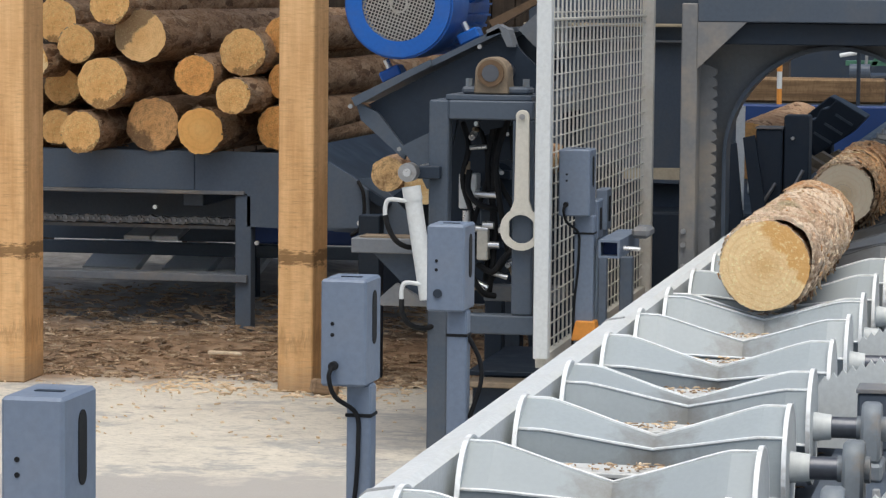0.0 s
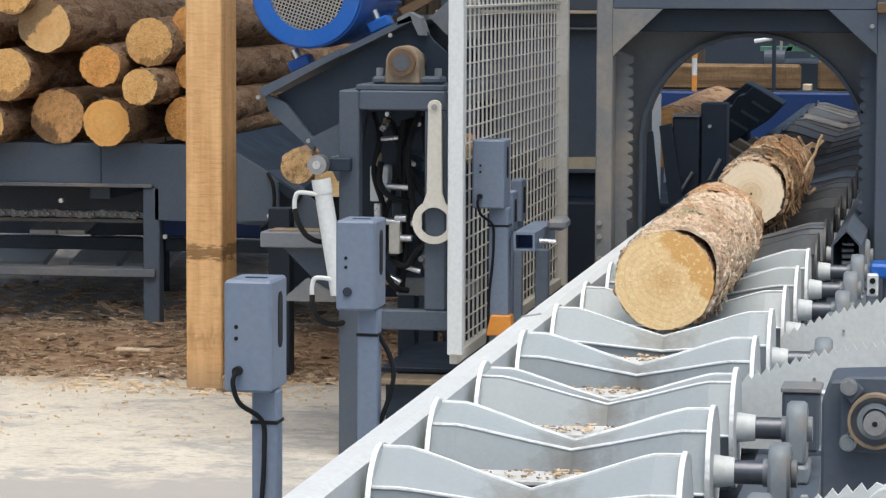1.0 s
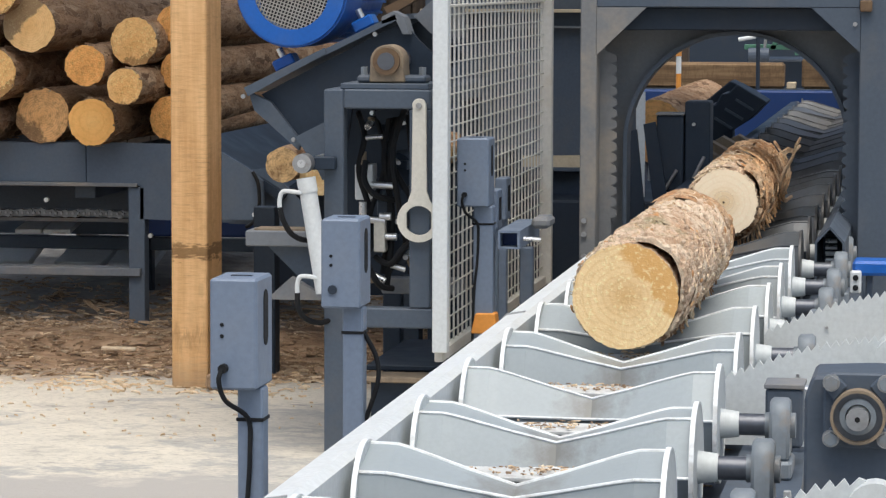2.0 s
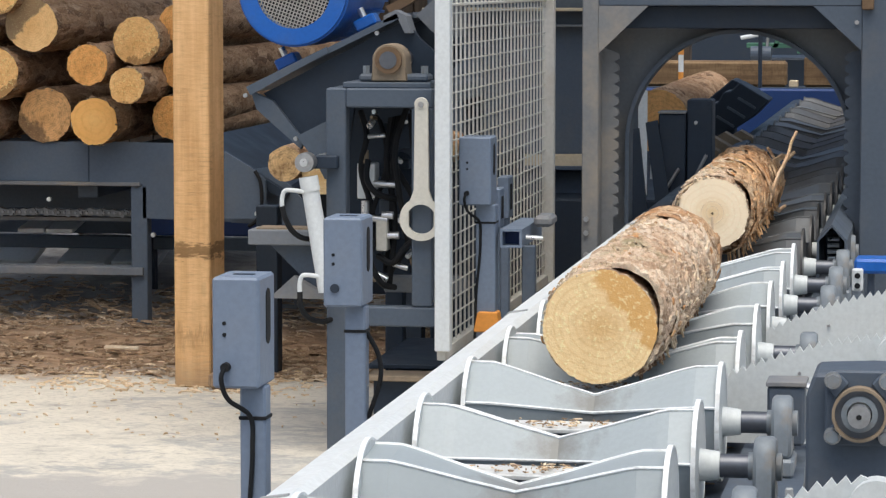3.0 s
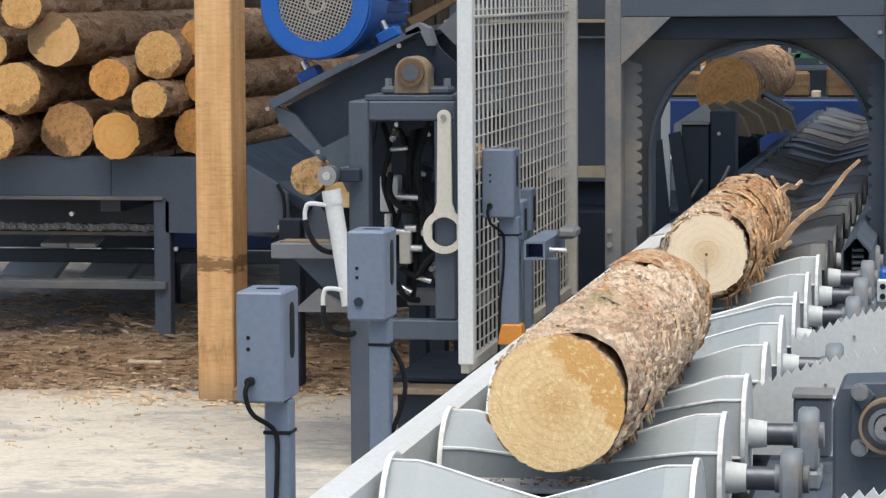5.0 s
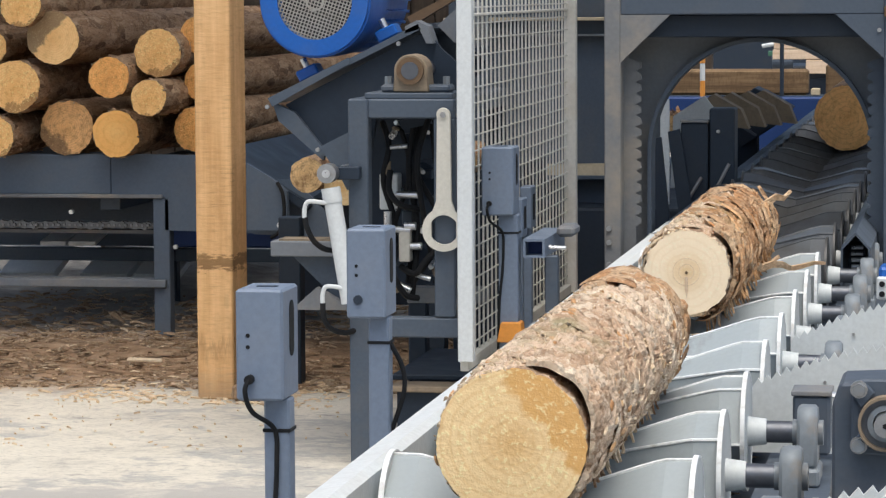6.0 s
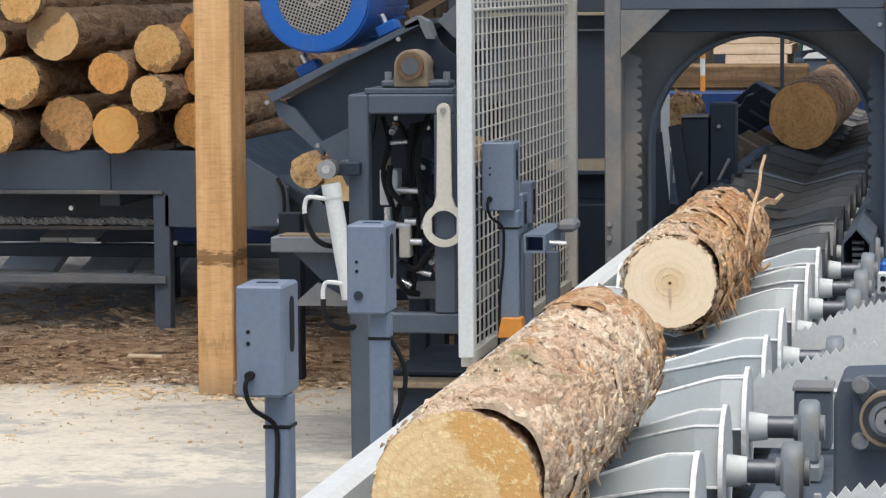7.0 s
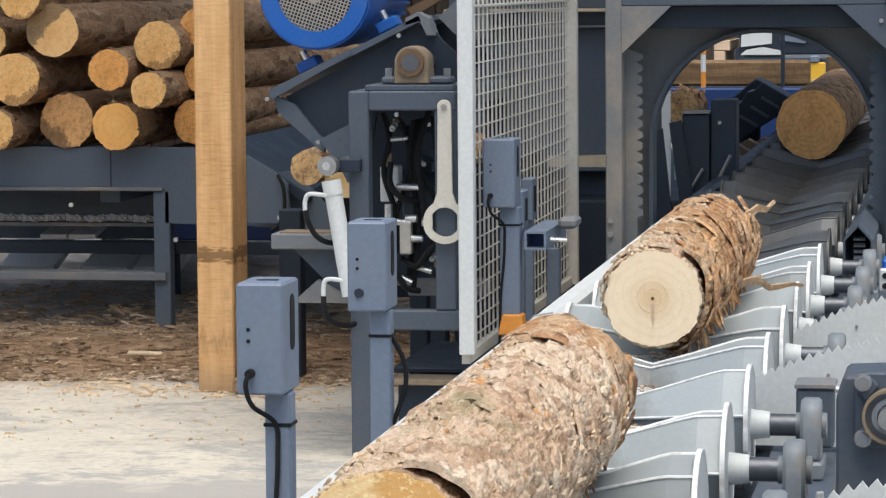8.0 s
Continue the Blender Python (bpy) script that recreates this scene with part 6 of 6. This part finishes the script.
fringe(log_two, 0.129, 50, 0.05, 1.5, -75, -30, (0.03, 0.06), 84, "scale_c", 0.3)
crack = slab([(-0.004, -0.012), (0.003, -0.011), (0.0045, -0.05), (0.001, -0.07), (-0.003, -0.045)], -0.0065, -0.0055)
part("drying_crack", crack, "lumber", log_two, "short brown drying crack")
part("pith", rod((0, -0.0066, 0), (0, -0.005, 0), 0.004, 12), "rust", log_two, "small brown pith")
for rr in (0.02, 0.036):
    part("growth_ring", ringplate((0, 0.002), rr + 0.001, rr, -0.0055, -0.0050, 36), "lumber", log_two, "brown growth ring")
flakes(log_four, 0.09, 0.6, 120, 67, "bark_b", 0.0, 0.3, 0, 360, (0.02, 0.06), 0.02, long=2.5, curl=0.8)


def bark_strip(parent, pts, w, material, label):
    """A narrow torn strip of bark that hangs or stands off the log."""
    bm = bmesh.new()
    P = [Vector(p) for p in pts]
    rows = []
    for i, p in enumerate(P):
        d = (P[min(i + 1, len(P) - 1)] - P[max(i - 1, 0)]).normalized()
        u = d.cross(Vector((0, 1, 0.2))).normalized() * w * (1 - 0.8 * i / len(P))
        v = d.cross(u).normalized() * 0.004
        rows.append([bm.verts.new(p + a * u + c * v) for a, c in ((-1, -1), (1, -1), (1, 1), (-1, 1))])
    for a, b in zip(rows, rows[1:]):
        for k in range(4):
            bm.faces.new((a[k], a[(k + 1) % 4], b[(k + 1) % 4], b[k]))
    bm.faces.new(rows[0][::-1])
    bm.faces.new(rows[-1])
    bmesh.ops.recalc_face_normals(bm, faces=bm.faces)
    return part("bark_strip", bm, material, parent, label)


torn = bark_strip(log_two, [(-0.04, 0, 0.05), (0.0, 0, 0.012), (0.05, 0.005, 0.0), (0.11, 0.01, 0.018), (0.17, 0.02, 0.022), (0.22, 0.03, 0.015), (0.28, 0.03, 0.03), (0.34, 0.04, 0.045), (0.4, 0.045, 0.05)], 0.014, "bark_b", "long torn strip of orange bark")
bark_strip(log_two, [(0.1, 1.1, -0.07), (0.13, 1.12, -0.06), (0.15, 1.16, -0.075), (0.17, 1.2, -0.06)], 0.012, "bark_b", "torn strip of orange bark")
bark_strip(log_two, [(0.09, 1.6, 0.06), (0.13, 1.68, 0.09), (0.15, 1.76, 0.08), (0.17, 1.8, 0.1)], 0.014, "bark_b", "torn strip of orange bark")


for pi, pl in enumerate(list(PILE_LOGS)):
    R = PILE[pi][3]
    flakes(pl, R * 1.02, 0.4, 90, 200 + pi, "bark_c", 0.02, 1.4, 0, 360, (0.02, 0.07), 0.006, "loose_bark", 2.0, 0.25)
    flakes(pl, R * 0.99, 0.4, 22, 300 + pi, "scale_c", 0.0, 0.04, 0, 360, (0.01, 0.03), 0.006, "torn_fibre", 2.4, 0.7)


# ---- litter ----
def splinters(name, label, pieces, material):
    """Many thin tapered splinters as one piece of litter; pieces: pose, length, width, thickness."""
    rnd = random.Random(len(pieces))
    verts, faces = [], []
    for m, s, w, h in pieces:
        o = len(verts)
        bend = rnd.uniform(-0.25, 0.25) * s
        for x, k, lift in ((-0.5, 0.25, 0.0), (-0.1, 1.0, rnd.uniform(0, 0.12)), (0.5, rnd.uniform(0.1, 0.6), 0.0)):
            yy = bend * (0.25 - x * x)
            for sy, z in ((-1, -h), (1, -h), (rnd.uniform(0.4, 1), h), (-rnd.uniform(0.4, 1), h)):
                verts.append(tuple(m @ Vector((x * s, yy + sy * w * k / 2, z + lift * s))))
        for r in (0, 4):
            faces += [(o + r + i, o + r + (i + 1) % 4, o + r + 4 + (i + 1) % 4, o + r + 4 + i) for i in range(4)]
        faces += [(o + 3, o + 2, o + 1, o), (o + 8, o + 9, o + 10, o + 11)]
    me = bpy.data.meshes.new(name)
    me.from_pydata(verts, [], faces)
    me.materials.append(M[material])
    return tagged(new(name, me), label, "litter", kind="stuff")


def litter(name, label, n, seed, material, area, size, zmax=0.05):
    rnd = random.Random(seed)
    pieces = []
    for i in range(n):
        x, y = rnd.uniform(area[0], area[1]), area[2] + (area[3] - area[2]) * rnd.random() ** 1.3
        s = size[0] + (size[1] - size[0]) * rnd.random() ** 2
        hz = 0.004 + zmax * rnd.random() ** 2 * min(1, max(0.1, (y - 11.9) / 1.2))
        if 11.9 < y < 18:
            k = min(1, (y - 11.9) / 1.2)
            hz += max(0, k * (0.02 + 0.05 * (noise.noise(Vector((x * 1.7, y * 2.3, 0.3))) + 0.5 * noise.noise(Vector((x * 6, y * 6, 2))))))
        turn = rnd.gauss(0, 38)
        pieces.append((pose(x, y, hz, rnd.uniform(-20, 20), rnd.uniform(-10, 10), turn), s, max(0.004, s * rnd.uniform(0.12, 0.4)), rnd.uniform(0.0015, 0.004)))
    return splinters(name, label, pieces, material)


litter("bark_litter", "brown bark and wood litter on the shed floor", 5200, 21, "scale_c", (-4.6, -0.9, 12.05, 15.4), (0.01, 0.09), 0.03)
litter("bark_strips", "long dark bark strips lying on the shed floor", 260, 24, "scale_c", (-4.6, -0.9, 12.5, 14.6), (0.05, 0.2), 0.04)
litter("wood_chip_litter", "pale wood chips scattered on the sawdust-covered concrete", 420, 22, "scale_p", (-4.2, -0.9, 11.75, 14.6), (0.01, 0.06), 0.02)
litter("post_litter", "pale splinters heaped round the foot of the post", 260, 31, "scale_p", (-2.85, -1.75, 11.62, 12.25), (0.012, 0.07), 0.03)
litter("sawdust_crumbs", "tiny pale sawdust crumbs on the concrete", 240, 27, "scale_p", (-3.6, -0.9, 10.4, 12.6), (0.005, 0.03), 0.004)
litter("conveyor_litter", "bark crumbs lying in the conveyor tray", 700, 23, "scale_c", (-0.26, 0.26, 5, 11), (0.01, 0.045), 0.0).location.z = 0.51
def plate_litter(name, label, n, seed, material, size):
    """Chips and bark crumbs that gather on the cross plates between the rollers."""
    rnd = random.Random(seed)
    pieces = []
    for k in range(FIRST, 8):
        yc = Y0 + SP * (k + 0.5)
        for i in range(n):
            s = rnd.uniform(*size)
            x = max(-0.22, min(0.22, rnd.gauss(0, 0.1)))
            pieces.append((pose(x, yc + rnd.uniform(-0.025, 0.085), 0.697 + 0.004 * rnd.random(), rnd.uniform(-12, 12), rnd.uniform(-10, 10), rnd.uniform(0, 180)), s, s * rnd.uniform(0.2, 0.6), 0.0012))
    return splinters(name, label, pieces, material)


plate_litter("plate_chips", "pale chips lying on the plates between the rollers", 30, 51, "scale_p", (0.004, 0.024))
plate_litter("plate_crumbs", "brown bark crumbs lying on the plates between the rollers", 60, 52, "scale_c", (0.003, 0.016))
chip = thing("wood_splinter", "long pale splinter lying on the ground", "wood chip", pose(-2.78, 12.75, 0.03, 4, 2, 8))
part("splinter", box(-0.07, 0.08, -0.02, 0.02, 0, 0.012, 0.003), "pale_chip", chip)
bb = thing("timber_offcut", "small dark timber offcut beside the post", "offcut", pose(-2.08, 11.72, 0.0, 0, 8, 20))
part("block", box(-0.05, 0.06, 0, 0.09, 0, 0.06, 0.012), "debris", bb)


# ---- movement ----
def motions():
    walk(log_one, [(t, pose(0, y, z)) for t, y, z in ((0, 8.36, 0.872), (0.5, 8.09, 0.875), (1, 7.81, 0.866), (1.5, 7.53, 0.882), (2.2, 7.13, 0.872), (3, 6.67, 0.863), (3.5, 6.385, 0.874), (4, 6.1, 0.877), (4.5, 5.82, 0.875), (5.2, 5.44, 0.87), (6, 5.0, 0.872), (6.5, 4.72, 0.872), (7, 4.435, 0.872), (8, 3.865, 0.872))])
    walk(log_two, [(t, pose(0, y, z)) for t, y, z in ((0, 11.55, 0.874), (1, 11.0, 0.874), (1.5, 10.73, 0.874), (3, 9.86, 0.874), (3.5, 9.58, 0.874), (4, 9.29, 0.872), (4.5, 9.04, 0.875), (6, 8.15, 0.869), (6.5, 7.93, 0.873), (7, 7.68, 0.874), (8, 7.225, 0.875))])
    # the torn strip is thrown about by the rollers
    walk(torn, [(t, pose(x, y, z, 0, -a, b)) for t, x, y, z, a, b in ((0, 0.125, 0.8, -0.03, 20, 72), (2.8, 0.125, 0.8, -0.03, 25, 68), (3.3, 0.13, 0.75, -0.04, 45, 60), (3.6, 0.132, 0.7, -0.06, 60, 40), (4.0, 0.135, 0.62, -0.1, 71, 8), (4.5, 0.14, 0.62, -0.07, 70, 5),
                 (5.2, 0.13, 0.7, -0.05, 20, 20), (6.0, 0.12, 0.75, -0.05, -10, 55), (6.5, 0.12, 0.8, 0.01, 8, 30), (6.75, 0.125, 0.8, 0.0, 35, 55), (7.0, 0.13, 0.7, 0.0, 34, 74), (7.25, 0.13, 0.75, 0.0, 30, 65), (7.5, 0.13, 0.75, -0.01, 10, 55), (8, 0.13, 0.75, -0.03, -14, 60))])
    rows3 = [(0.0, -0.9, 17, 0.74), (1.0, -0.88, 17, 0.755), (2.8, -0.86, 17, 0.825), (3.5, -0.845, 17, 0.88), (4.0, -0.81, 17, 0.965), (4.5, -0.77, 17, 1.05), (5.0, -0.6, 17, 1.08), (5.4, -0.4, 16.9, 1.02), (5.8, -0.17, 16.8, 0.945),
             (6.0, 0.07, 16.8, 0.915), (6.2, 0.13, 16.7, 0.915), (6.4, 0.08, 16.6, 0.92), (6.8, -0.16, 16.3, 0.935), (7.0, -0.135, 16.15, 0.925), (7.2, -0.03, 16.0, 0.912), (7.4, 0.036, 15.9, 0.91), (7.6, -0.015, 15.8, 0.904), (8.0, -0.067, 15.6, 0.888)]
    walk(log_three, [(t, pose(x, y, z, 0, math.degrees(x + 0.86) / 0.172 * 0.6, 0)) for t, x, y, z in rows3])
    walk(log_four, [(t, pose(x, 17.4, z, 0, r, 0)) for t, x, z, r in ((0, -1.3, 0.71, 0), (4.5, -1.25, 0.71, 8), (5.8, -1.0, 0.78, 60), (6.4, -0.92, 0.86, 90), (8, -0.89, 0.895, 110))])
    walk(kicker, [(t, pose(-0.13, 0, z)) for t, z in ((0, -0.28), (3.0, -0.26), (4.5, -0.08), (5.8, 0.0), (6.2, 0.0), (6.5, -0.04), (6.9, -0.2), (7.4, -0.3), (8, -0.3))])
    walk(loader, [(t, pose(x, 0, 0)) for t, x in ((0, 3.4), (3.0, 1.5), (4.5, 0.2), (5.8, -0.905), (6.4, -1.36), (7.2, -1.95), (7.6, -2.25), (8, -2.36))])
    phase = [35.5, 21, 9, 28, 45]
    rnd = random.Random(11)
    for i, ro in enumerate(ROLLERS):
        k = FIRST + i
        ph = phase[k] if 0 <= k < 5 else rnd.uniform(0, 60)
        walk(ro, [(j * 0.1, pose(0, Y0 + SP * k, AXZ, ph + 349 * (j * 0.1 - 3.0))) for j in range(81)])


motions()
